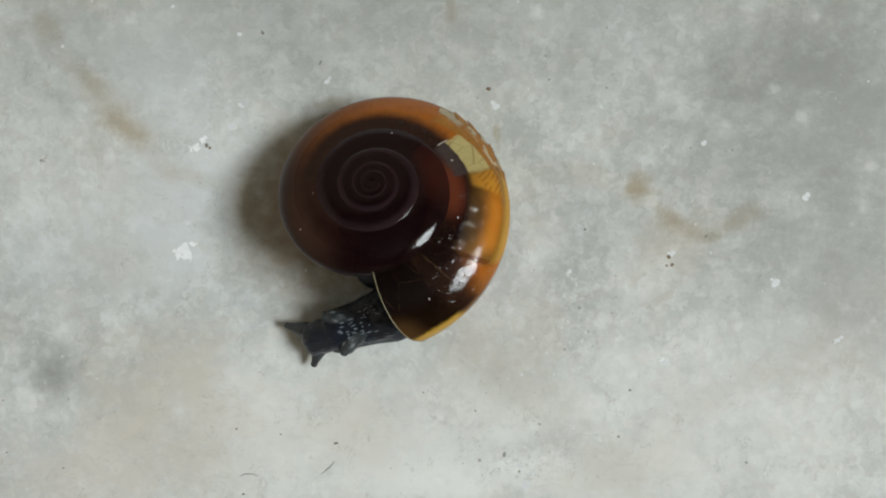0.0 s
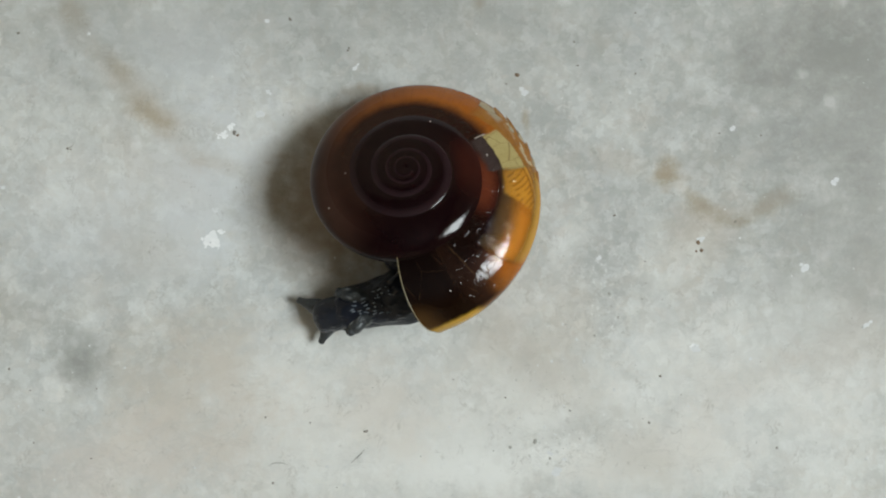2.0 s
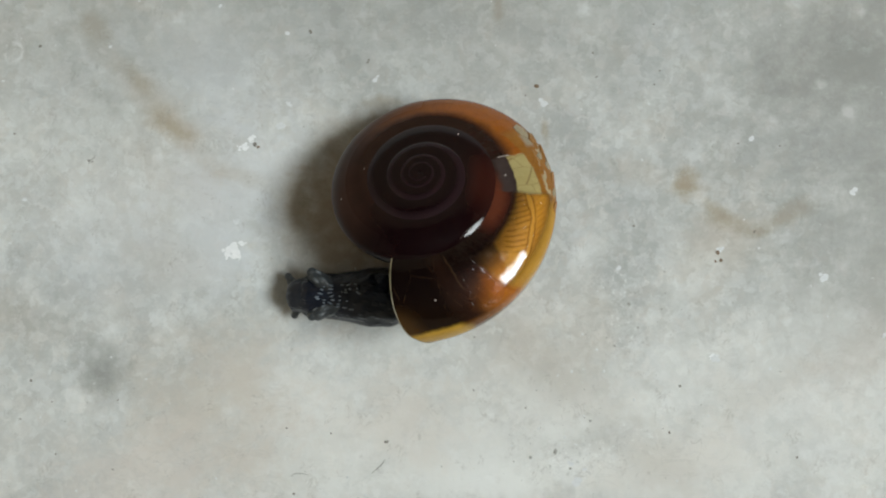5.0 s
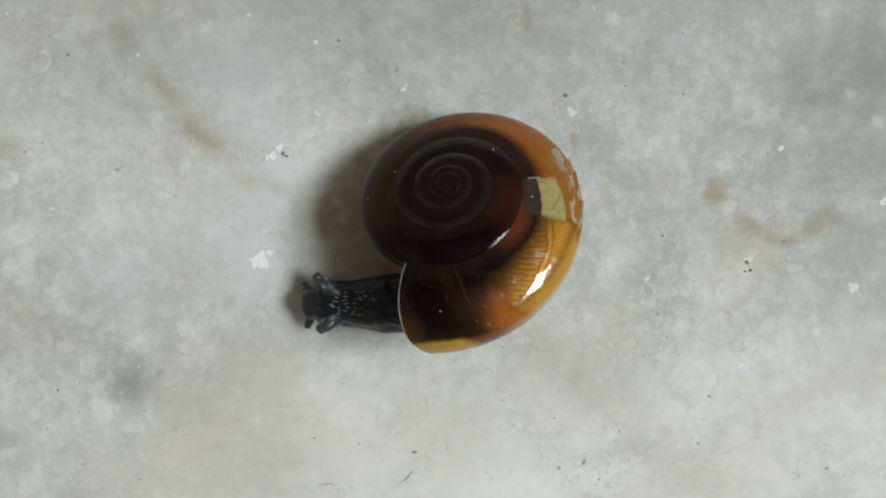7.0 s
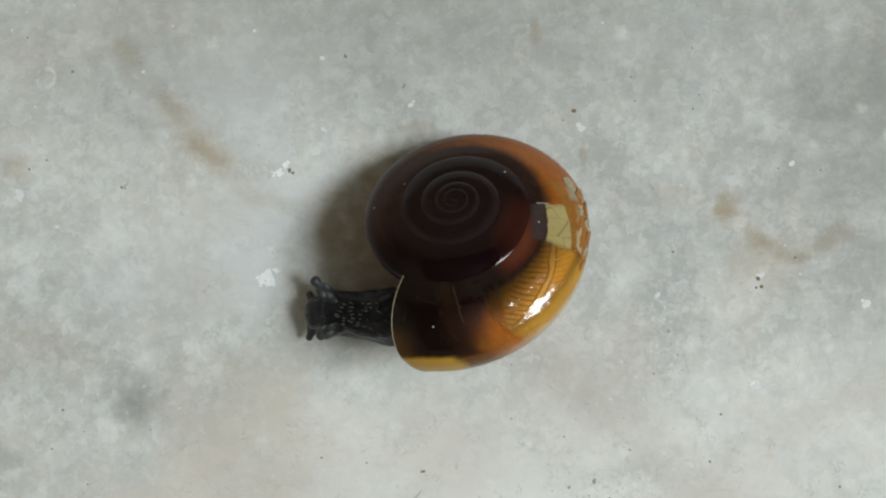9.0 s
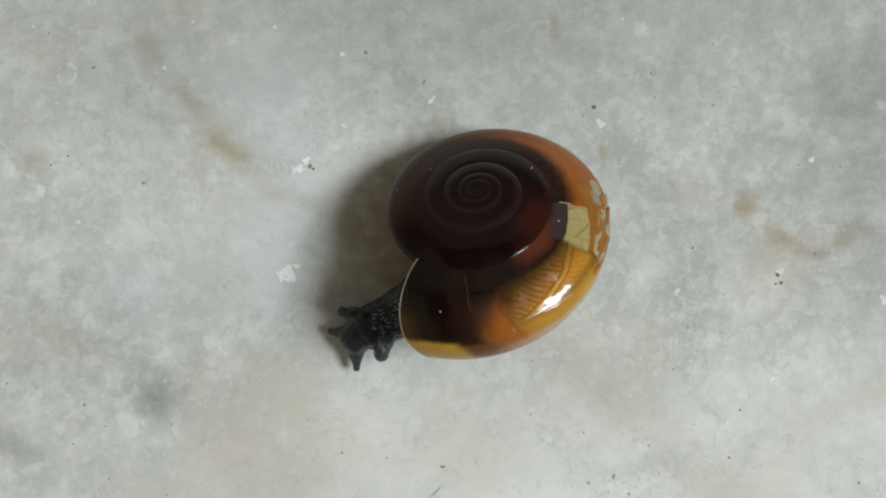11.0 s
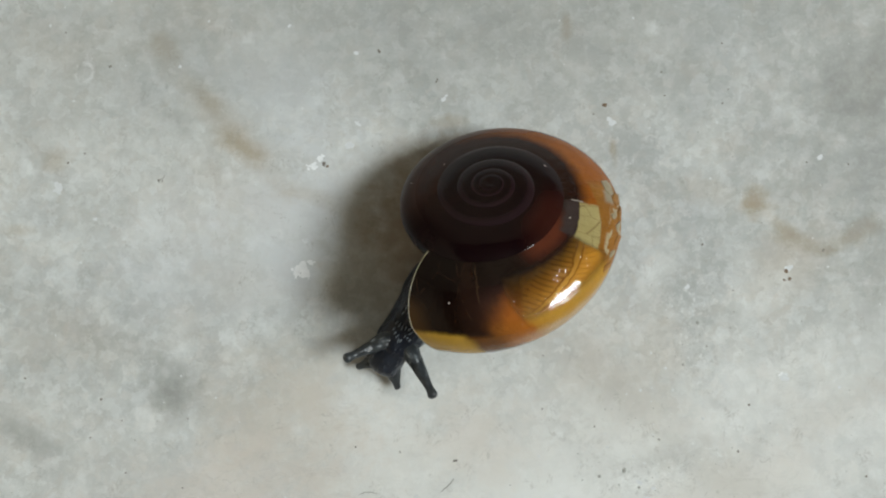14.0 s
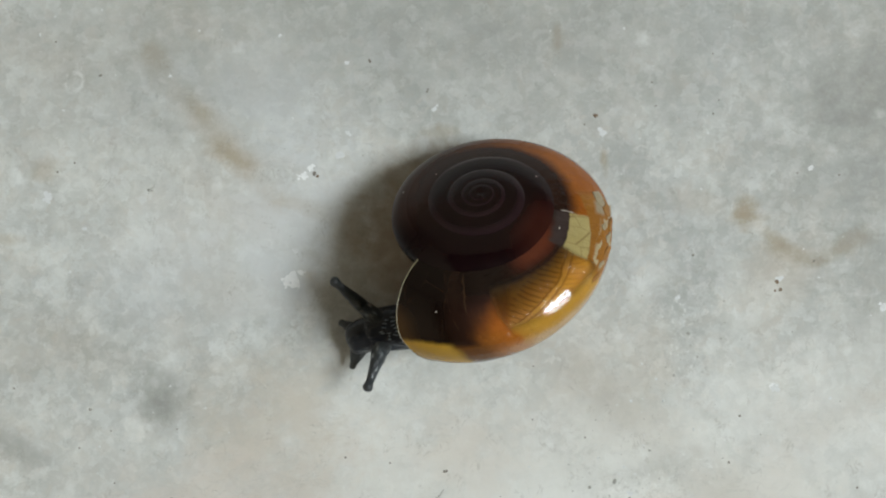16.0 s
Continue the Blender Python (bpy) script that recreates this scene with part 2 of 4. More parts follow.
        ca, sa = math.cos(radians(ang)), math.sin(radians(ang))
        a = n.math("DIVIDE", n.math("ADD", n.math("MULTIPLY", dx, ca), n.math("MULTIPLY", dy, sa)), rx)
        c = n.math("DIVIDE", n.math("SUBTRACT", n.math("MULTIPLY", dy, ca), n.math("MULTIPLY", dx, sa)), ry)
        near = n.step(n.math("SQRT", n.math("ADD", n.math("MULTIPLY", a, a), n.math("MULTIPLY", c, c))), 1.2, 0.5)
        col = n.mix(n.math("MULTIPLY", n.math("MULTIPLY", n.step(worn, 0.58, 0.68), near), 0.38), col, (0.34, 0.35, 0.33))
        col = n.mix(n.math("MULTIPLY", n.math("MULTIPLY", n.step(worn, 0.44, 0.34), near), 0.3), col, (0.86, 0.88, 0.87))
    rough = n.math("ADD", 0.42, n.math("MULTIPLY", fine, 0.25))
    n.bump(n.math("ADD", n.math("MULTIPLY", fine, 0.5), n.math("MULTIPLY", grain, 0.2)), 0.10, 0.0002)
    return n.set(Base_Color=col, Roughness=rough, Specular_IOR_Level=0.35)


def shell_skin():
    n = Nodes("shell_skin")
    uv = n.coord("UV")
    obj = n.coord(scale=(1000, 1000, 1000))
    u0, v0, _ = n.split(uv)
    w1 = n.math("SUBTRACT", n.noise(obj, 0.5, 3), 0.5)
    w2 = n.math("SUBTRACT", n.noise(obj, 1.4, 4), 0.5)
    u = n.math("ADD", u0, n.math("ADD", n.math("MULTIPLY", w1, 0.012), n.math("MULTIPLY", w2, 0.006)))
    v = n.math("ADD", v0, n.math("ADD", n.math("MULTIPLY", w1, 0.022), n.math("MULTIPLY", w2, 0.010)))
    grain = n.noise(obj, 0.8, 5, 0.6)
    less = lambda x, lo, hi: n.step(x, hi, lo)
    times = lambda *m: m[0] if len(m) == 1 else n.math("MULTIPLY", m[0], times(*m[1:]))
    maroon, plum = (0.0054, 0.0015, 0.0021), (0.0112, 0.0030, 0.0037)
    col = n.mix(n.math("MULTIPLY", n.step(grain, 0.3, 0.8), 0.6), maroon, plum)
    # each old whorl is paler along its shoulder: reflected surroundings painted into the colour
    col = n.mix(times(n.step(v0, 0.325, 0.390), n.step(u0, 1.25, 1.6), 0.40), col, (0.040, 0.0225, 0.0265))
    glow = n.math("MULTIPLY", n.band(u0, 1.23, 1.36, 0.05), n.band(v0, 0.29, 0.52, 0.04))
    col = n.mix(n.math("MULTIPLY", glow, 0.5), col, (0.055, 0.013, 0.008))
    col = n.mix(times(less(u0, 0.82, 1.0), n.step(u0, 0.32, 0.37)), col, n.mix(grain, (0.014, 0.0045, 0.0032), (0.026, 0.0090, 0.0058)))
    # the youngest whorl: dull brown far from the lip, clear orange nearer to it
    outer = n.step(v, 0.290, 0.375)
    dull = n.mix(grain, (0.034, 0.0160, 0.0118), (0.056, 0.0265, 0.0190))
    col = n.mix(times(outer, less(u0, 0.84, 0.97)), col, dull)
    orange = n.mix(grain, (0.25, 0.070, 0.010), (0.36, 0.115, 0.016))
    col = n.mix(times(n.step(v, 0.300, 0.345), n.step(u, 0.33, 0.352), less(u, 0.45, 0.74)), col, orange)
    # reddish field along the seam
    col = n.mix(times(n.band(u, 0.19, 0.31, 0.04), n.band(v, 0.225, 0.300, 0.02)), col, (0.11, 0.025, 0.011))
    amber = n.mix(grain, (0.26, 0.105, 0.016), (0.38, 0.17, 0.03))
    col = n.mix(times(n.step(u, 0.130, 0.155), less(u, 0.275, 0.281), n.step(v, 0.31, 0.35)), col, amber)
    col = n.mix(times(n.step(u, 0.078, 0.135), less(u, 0.275, 0.281), n.step(n.math("ADD", v, n.math("MULTIPLY", n.step(u, 0.09, 0.15), 0.035)), 0.355, 0.45)), col, n.mix(grain, (0.28, 0.076, 0.0095), (0.40, 0.122, 0.015)))
    col = n.mix(times(n.step(u, 0.136, 0.144), less(u, 0.275, 0.281), n.step(v, 0.40, 0.44)), col, n.mix(grain, (0.38, 0.19, 0.026), (0.47, 0.255, 0.040)))
    col = n.mix(times(less(u, 0.15, 0.21), less(v, 0.30, 0.34)), col, (0.0080, 0.0030, 0.0021))
    # pale mended patch with a grey inner border and chips beyond it
    beige = n.mix(grain, (0.34, 0.27, 0.105), (0.46, 0.38, 0.17))
    crack = less(n.voronoi(n.coord("UV", scale=(40, 16, 1), rot=(0, 0, 20)), 1.0, "DISTANCE_TO_EDGE", 0, 0.9), 0.006, 0.03)
    beige = n.mix(n.math("MULTIPLY", crack, 0.5), beige, (0.16, 0.09, 0.03))
    du = n.math("SUBTRACT", u0, 0.272)
    v_in = n.math("ADD", v0, n.math("ADD", n.math("MULTIPLY", du, 0.2), n.math("MULTIPLY", w2, 0.012)))
    v_out = n.math("ADD", v0, n.math("ADD", n.math("MULTIPLY", du, 0.5), n.math("MULTIPLY", w2, 0.012)))
    ends = n.band(n.math("ADD", u0, n.math("MULTIPLY", w2, 0.012)), 0.275, 0.350, 0.003)
    worn = n.mix(grain, (0.22, 0.085, 0.015), (0.34, 0.15, 0.03))
    col = n.mix(times(n.band(u, 0.265, 0.40, 0.01), n.step(v_out, 0.395, 0.402)), col, worn)
    col = n.mix(times(ends, n.band(v_in, 0.285, 0.324, 0.010)), col, n.mix(grain, (0.026, 0.017, 0.016), (0.066, 0.047, 0.044)))
    col = n.mix(times(ends, n.step(v_in, 0.321, 0.326), less(v_out, 0.396, 0.402)), col, beige)
    chips = n.step(n.noise(n.coord("UV", scale=(44, 30, 1)), 0.7, 3), 0.535, 0.56)
    col = n.mix(times(chips, n.band(u, 0.275, 0.40, 0.008), n.band(v, 0.405, 0.54, 0.008)), col, (0.40, 0.32, 0.19))
    col = n.mix(times(n.band(u, 0.360, 0.384, 0.005), n.band(v, 0.385, 0.420, 0.008)), col, (0.30, 0.24, 0.16))
    col = n.mix(times(n.band(u, 0.351, 0.353, 0.0015), n.band(v, 0.285, 0.318, 0.004)), col, (0.50, 0.45, 0.40))
    # thin pale margin low on the clear part
    col = n.mix(times(n.step(v, 0.505, 0.53), n.step(u, 0.09, 0.14), less(u, 0.30, 0.36), 0.6), col, (0.52, 0.37, 0.23))
    # brown mouth part with the yellow outer lip
    brown = n.mix(n.step(v, 0.32, 0.43), (0.0045, 0.0018, 0.0016), n.mix(grain, (0.0056, 0.0023, 0.0014), (0.0115, 0.0048, 0.0023)))
    brown = n.mix(times(less(u, 0.0, 0.035), n.step(v, 0.36, 0.43)), brown, (0.062, 0.030, 0.009))
    col = n.mix(less(u, 0.058, 0.128), col, brown)
    col = n.mix(times(n.band(u, 0.070, 0.094, 0.014), less(v, 0.50, 0.60), 0.6), col, (0.022, 0.009, 0.005))
    col = n.mix(times(n.band(u, 0.062, 0.100, 0.012), n.step(v, 0.46, 0.50), 0.6), col, (0.20, 0.075, 0.014))
    col = n.mix(times(n.band(u, 0.096, 0.150, 0.012), n.step(v, 0.40, 0.46), 0.5), col, n.mix(grain, (0.26, 0.085, 0.011), (0.36, 0.13, 0.018)))
    yellow = n.mix(grain, (0.40, 0.22, 0.024), (0.52, 0.31, 0.048))
    col = n.mix(times(n.step(n.math("SUBTRACT", v, n.math("MULTIPLY", less(u, 0.0, 0.03), 0.010)), 0.450, 0.480), less(u, 0.054, 0.072)), col, yellow)
    fissure = less(n.voronoi(n.coord("UV", scale=(24, 8, 1), rot=(0, 0, 35)), 1.0, "DISTANCE_TO_EDGE", 0, 1.0), 0.004, 0.016)
    col = n.mix(times(fissure, less(u0, 0.10, 0.13), n.band(v, 0.28, 0.43, 0.02), n.step(grain, 0.48, 0.60), 0.2), col, (0.10, 0.055, 0.026))
    scratch = n.math("ADD", u0, n.math("MULTIPLY", w2, 0.010))
    col = n.mix(times(n.band(scratch, 0.0955, 0.0975, 0.0012), n.band(v, 0.28, 0.365, 0.01), 0.35), col, (0.12, 0.07, 0.035))
    dots = less(n.voronoi(obj, 0.55), 0.028, 0.048)
    dots = times(dots, n.step(grain, 0.44, 0.50))
    col = n.mix(dots, col, (0.55, 0.48, 0.44))
    # growth lines
    lines = n.noise(n.coord("UV", scale=(260, 4, 1)), 1.0, 3, 0.6)
    col = n.mix(n.math("MULTIPLY", n.step(lines, 0.55, 0.8), 0.25), col, (0.02, 0.008, 0.004))
    young = less(u0, 0.40, 0.50)
    rip = times(young, n.step(u0, 0.05, 0.12))
    dent = n.math("MULTIPLY", n.noise(n.coord("UV", scale=(30, 13, 1)), 1.0, 2, 0.5), n.math("MULTIPLY", rip, 1.9))
    fold = n.math("MULTIPLY", n.noise(n.coord("UV", scale=(120, 9, 1)), 1.0, 3, 0.6), n.math("MULTIPLY", rip, 0.5))
    flaw = n.math("MULTIPLY", n.step(n.noise(n.coord("UV", scale=(60, 30, 1)), 1.0, 2, 0.5), 0.50, 0.54), n.math("MULTIPLY", rip, 0.75))
    relief = n.math("ADD", n.math("ADD", dent, fold), flaw)
    n.bump(n.math("ADD", n.math("ADD", n.math("MULTIPLY", lines, 0.15), relief), n.math("MULTIPLY", grain, 0.5)), 0.30, 0.0002)
    old = times(n.band(u0, 0.52, 1.02, 0.06), n.step(v0, 0.30, 0.36))
    mouth = less(u0, 0.09, 0.13)
    n.set(Base_Color=col, Roughness=n.math("ADD", 0.06, n.math("MULTIPLY", old, 0.22)), Specular_IOR_Level=n.math("SUBTRACT", n.math("SUBTRACT", 0.30, n.math("MULTIPLY", n.math("MAXIMUM", mouth, n.step(u0, 0.7, 1.0)), 0.11)), n.math("MULTIPLY", n.math("MAXIMUM", old, n.step(v0, 0.45, 0.50)), 0.14)), Coat_Weight=0.08, Coat_Roughness=0.06)
    # the clear part of the youngest whorl: amber glass over the animal
    clear = times(n.step(u, 0.130, 0.144), less(u, 0.270, 0.282), n.step(v, 0.302, 0.330), less(v, 0.405, 0.465))
    clear = n.math("MULTIPLY", clear, 0.78)
    glass = n.tree.nodes.new("ShaderNodeBsdfTransparent")
    glass.inputs[0].default_value = (0.97, 0.80, 0.46, 1)
    gloss = n.tree.nodes.new("ShaderNodeBsdfGlossy")
    gloss.inputs["Roughness"].default_value = 0.035
    fres = n.tree.nodes.new("ShaderNodeFresnel")
    fres.inputs[0].default_value = 1.8
    n.tree.links.new(n.bsdf.inputs["Normal"].links[0].from_socket, gloss.inputs["Normal"])
    coat, both = n.tree.nodes.new("ShaderNodeMixShader"), n.tree.nodes.new("ShaderNodeMixShader")
    for node, fac, a, c in ((coat, fres.outputs[0], glass.outputs[0], gloss.outputs[0]), (both, clear, n.bsdf.outputs[0], coat.outputs[0])):
        n.put(node.inputs[0], fac)
        n.put(node.inputs[1], a)
        n.put(node.inputs[2], c)
    n.put(n.tree.nodes["Material Output"].inputs[0], both.outputs[0])
    return n.mat


def mantle_skin():
    """The animal's organs, which show through the clear part of the shell."""
    n = Nodes("mantle_skin")
    obj = n.coord(scale=(1000, 1000, 1000))
    u0, v0, _ = n.split(n.coord("UV"))
    w1 = n.math("SUBTRACT", n.noise(obj, 0.5, 3), 0.5)
    w2 = n.math("SUBTRACT", n.noise(obj, 1.4, 4), 0.5)
    u = n.math("ADD", u0, n.math("ADD", n.math("MULTIPLY", w1, 0.012), n.math("MULTIPLY", w2, 0.006)))
    v = n.math("ADD", v0, n.math("ADD", n.math("MULTIPLY", w1, 0.022), n.math("MULTIPLY", w2, 0.010)))
    grain = n.noise(obj, 0.8, 5, 0.6)
    less = lambda x, lo, hi: n.step(x, hi, lo)
    times = lambda *m: m[0] if len(m) == 1 else n.math("MULTIPLY", m[0], times(*m[1:]))
    orange = n.mix(grain, (0.66, 0.33, 0.06), (0.80, 0.45, 0.10))
    col = n.mix(n.step(u, 0.06, 0.09), n.mix(grain, (0.10, 0.05, 0.016), (0.16, 0.085, 0.028)), n.mix(grain, (0.035, 0.018, 0.009), (0.075, 0.036, 0.014)))
    col = n.mix(times(n.band(u, 0.060, 0.120, 0.015), less(v, 0.335, 0.375)), col, (0.014, 0.007, 0.005))
    col = n.mix(times(n.step(v, 0.335, 0.395), n.step(u, 0.045, 0.075), less(u, 0.22, 0.24)), col, orange)
    # ochre field with leaf-like veins
    ochre = n.mix(grain, (0.68, 0.45, 0.11), (0.84, 0.62, 0.19))
    spine = n.math("SUBTRACT", n.math("ADD", v, n.math("MULTIPLY", u, 0.75)), 0.562)
    rib = n.math("SINE", n.math("MULTIPLY", n.math("ADD", u0, n.math("ADD", n.math("MULTIPLY", v0, -0.35), n.math("MULTIPLY", w1, 0.012))), 590.0))
    ribs = times(n.step(rib, 0.15, 0.85), n.band(spine, -0.085, -0.010, 0.004), n.step(n.noise(obj, 0.9, 2), 0.34, 0.46))
    ochre = n.mix(n.math("MULTIPLY", ribs, 0.58), ochre, (0.24, 0.105, 0.018))
    low = times(n.step(rib, 0.55, 0.95), n.band(spine, 0.012, 0.060, 0.01), n.step(n.noise(obj, 0.7, 2), 0.42, 0.55))
    ochre = n.mix(n.math("MULTIPLY", low, 0.45), ochre, (0.36, 0.18, 0.035))
    ochre = n.mix(times(n.band(spine, -0.013, 0.013, 0.003), n.step(u0, 0.13, 0.15), less(u0, 0.27, 0.30), 0.85), ochre, (0.26, 0.115, 0.022))
    ochre = n.mix(times(n.band(spine, -0.007, 0.007, 0.003), n.step(u0, 0.13, 0.15)), ochre, (0.88, 0.68, 0.25))
    edge = n.math("SUBTRACT", u, n.math("MULTIPLY", n.math("MAXIMUM", n.math("SUBTRACT", 0.45, v), 0.0), 0.24))
    field = times(n.step(edge, 0.131, 0.138), n.step(v, 0.313, 0.328))
    rimline = times(n.band(edge, 0.124, 0.134, 0.004), n.step(v, 0.32, 0.36))
    col = n.mix(field, col, ochre)
    col = n.mix(n.math("MULTIPLY", rimline, 0.2), col, (0.045, 0.018, 0.007))
    return n.set(Base_Color=col, Roughness=0.45)


def lip_skin():
    n = Nodes("lip_skin")
    g = n.noise(n.coord(scale=(1000, 1000, 1000)), 1.5)
    return n.set(Base_Color=n.mix(g, (0.16, 0.13, 0.075), (0.26, 0.22, 0.13)), Roughness=0.3)


def body_skin(name, dark, pale, amount, size, rough, slim=False):
    """Wet slate-black skin with low pale tubercles along the back."""
    n = Nodes(name)
    p = n.coord(scale=(550, 1000, 1000))
    _, _, z = n.split(n.coord(scale=(1000, 1000, 1000)))
    cell = n.voronoi(p, size)
    g = n.noise(p, 0.9, 4, 0.6)
    lump = n.step(cell, 0.55, 0.10)
    back = n.step(z, 0.3, 1.3) if not slim else n.step(z, 0.05, 0.4)
    # upper side only: pale tubercles, their wet glints put into the colour
    mask = n.math("MULTIPLY", n.math("MULTIPLY", lump, n.step(g, 0.42, 0.68)), n.math("MULTIPLY", back, amount))
    col = n.mix(n.step(g, 0.3, 0.8), dark, tuple(2.2 * c for c in dark))
    col = n.mix(mask, col, pale)
    n.bump(n.math("ADD", n.math("MULTIPLY", lump, 0.8), n.math("MULTIPLY", g, 0.3)), 0.45, 0.00018)
    return n.set(Base_Color=col, Roughness=rough, Specular_IOR_Level=0.45)


def plain(name, a, b, rough, scale=2.0):
    n = Nodes(name)
    g = n.noise(n.coord(scale=(1000, 1000, 1000)), scale, 4)
    return n.set(Base_Color=n.mix(g, a, b), Roughness=rough)


MARBLE = marble()
SHELL = shell_skin()
MANTLE, LIP = mantle_skin(), lip_skin()
SKIN = body_skin("snail_skin", (0.0048, 0.0074, 0.0150), (0.05, 0.067, 0.092), 0.16, 2.6, 0.30)
BEAD = plain("tubercle_skin", (0.03, 0.04, 0.055), (0.42, 0.49, 0.57), 0.16, 1.2)
FACE = body_skin("face_skin", (0.009, 0.011, 0.016), (0.10, 0.12, 0.15), 0.25, 2.6, 0.3)
STALK = body_skin("stalk_skin", (0.026, 0.030, 0.033), (0.38, 0.42, 0.44), 0.95, 2.0, 0.32, slim=True)
SOLE = plain("sole_skin", (0.10, 0.11, 0.11), (0.34, 0.35, 0.34), 0.35)
EYE = plain("eye_skin", (0.03, 0.022, 0.016), (0.09, 0.06, 0.045), 0.25)
WALL = plaster("wall_paint", (0.66, 0.56, 0.43))
CEILING = plaster("ceiling_paint", (0.14, 0.135, 0.125))
FRAME = plaster("window_paint", (0.20, 0.20, 0.19))
DARK_GRIT = plain("dark_grit", (0.14, 0.128, 0.113), (0.30, 0.275, 0.24), 0.9, 6.0)
CRYSTAL = plain("crystal", (0.56, 0.58, 0.58), (0.70, 0.72, 0.72), 0.6)
FIBRE = plain("fibre_grey", (0.26, 0.26, 0.24), (0.40, 0.40, 0.375), 0.9)
BROWN_GRIT = plain("brown_grit", (0.15, 0.10, 0.065), (0.26, 0.19, 0.13), 0.9)
PALE_CHIP = plain("pale_chip", (0.55, 0.57, 0.58), (0.76, 0.78, 0.79), 0.5, 3.0)
WHITE_CHIP = plain("white_chip", (0.70, 0.72, 0.73), (0.95, 0.96, 0.97), 0.45, 1.1)
PIT_GREY = plain("pit_grey", (0.24, 0.24, 0.22), (0.46, 0.46, 0.43), 0.9, 5.0)


# ---------------------------------------------------------------- mesh helpers
def link(name, bm, material, smooth=True):
    me = bpy.data.meshes.new(name)
    bm.normal_update()
    bm.to_mesh(me)
    bm.free()
    for poly in me.polygons:
        poly.use_smooth = smooth
    me.materials.append(material)
    return new(name, me)


def part(name, bm, material, parent, label="", smooth=True):
    ob = link(name, bm, material, smooth)
    ob.parent = parent
    return tagged(ob, label)


def box(bm, x0, y0, z0, x1, y1, z1):
    m = Matrix.LocRotScale(((x0 + x1) / 2, (y0 + y1) / 2, (z0 + z1) / 2), None, (x1 - x0, y1 - y0, z1 - z0))
    bmesh.ops.create_cube(bm, size=1, matrix=m)
    return bm


def lathe(profile, seg=24, squash=1.0, wobble=0.0, seed=0):
    """A body of revolution along +x from (x, radius) pairs, in millimetres; squash flattens it in z."""
    bm = bmesh.new()
    rings = []
    for x, r in profile:
        ring = []
        for k in range(seg):
            a = 2 * math.pi * k / seg
            d = Vector((x * 0.9 + seed, 1.7 * math.cos(a), 1.7 * math.sin(a)))
            q = r * (1 + wobble * noise.noise(d * 1.3))
            ring.append(bm.verts.new((x * MM, q * math.cos(a) * MM, q * math.sin(a) * squash * MM)))
        rings.append(ring)
    for a, b in zip(rings, rings[1:]):
        for k in range(seg):
            bm.faces.new((a[k], a[(k + 1) % seg], b[(k + 1) % seg], b[k]))
    bm.faces.new(reversed(rings[0]))
    bm.faces.new(rings[-1])
    bmesh.ops.recalc_face_normals(bm, faces=bm.faces)
    return bm


def spindle(x0, x1, r0, r1, tip0=1.0, tip1=1.0, n=22):
    """Profile of a rounded rod from x0 to x1, its radius going from r0 to r1, with rounded ends."""
    rows = []
    for i in range(n + 1):
        s = i / n
        s = 0.5 - 0.5 * math.cos(math.pi * s)
        x = x0 + (x1 - x0) * s
        r = r0 + (r1 - r0) * s
        for d, cap in ((x - x0, tip0), (x1 - x, tip1)):
            if d < cap:
                r *= math.sqrt(max(0.0004, 1 - (1 - d / cap) ** 2))
        rows.append((x, r))
    return rows


# ---------------------------------------------------------------- the room
def room():
    X0, X1, Y0, Y1, H = -2.6, WIN_X, -2.4, 2.4, 3.1
    bm = bmesh.new()
    box(bm, X0 - 0.2, Y0 - 0.2, -0.05, X1 + 0.2, Y1 + 0.2, 0)
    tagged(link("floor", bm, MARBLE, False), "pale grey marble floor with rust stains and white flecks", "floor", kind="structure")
    bm = bmesh.new()
    box(bm, X0 - 0.2, Y0 - 0.2, H, X1 + 0.2, Y1 + 0.2, H + 0.1)
    tagged(link("ceiling", bm, CEILING, False), "plain painted ceiling", "ceiling", kind="structure")
    for name, b in (("wall_west", (X0 - 0.2, Y0 - 0.2, 0, X0, Y1 + 0.2, H)), ("wall_north", (X0, Y1, 0, X1, Y1 + 0.2, H)), ("wall_south", (X0, Y0 - 0.2, 0, X1, Y0, H))):
        bm = bmesh.new()
        box(bm, *b)
        tagged(link(name, bm, WALL, False), "plain painted room wall", "wall", kind="structure")
    bm = bmesh.new()
    for b in ((X1, Y0 - 0.2, 0, X1 + 0.2, WIN_Y0, H), (X1, WIN_Y1, 0, X1 + 0.2, Y1 + 0.2, H), (X1, WIN_Y0, 0, X1 + 0.2, WIN_Y1, WIN_Z0), (X1, WIN_Y0, WIN_Z1, X1 + 0.2, WIN_Y1, H)):
        box(bm, *b)
    tagged(link("wall_east", bm, WALL, False), "plain painted wall with one window", "wall", kind="structure")
    win = tagged(new("window_1"), "small window with plain painted bars", "window", kind="structure")
    ym, zm = (WIN_Y0 + WIN_Y1) / 2, (WIN_Z0 + WIN_Z1) / 2
    win.location = (X1 + 0.03, ym, WIN_Z0)
    for name, b in (("mullion", (0, -0.02, 0, 0.02, 0.02, WIN_Z1 - WIN_Z0)), ("transom", (0.002, WIN_Y0 - ym, zm - WIN_Z0 - 0.015, 0.018, WIN_Y1 - ym, zm - WIN_Z0 + 0.015))):
        bm = bmesh.new()
        box(bm, *b)
        part(name, bm, FRAME, win, smooth=False)


room()


# ---------------------------------------------------------------- the snail
TURNS, GROWTH, LIP_R, LIP_ANGLE = 5.2, 1.743, 12.105, radians(-96.4)


def dome(r):
    return -(0.096 * r + 0.0322 * r * r)


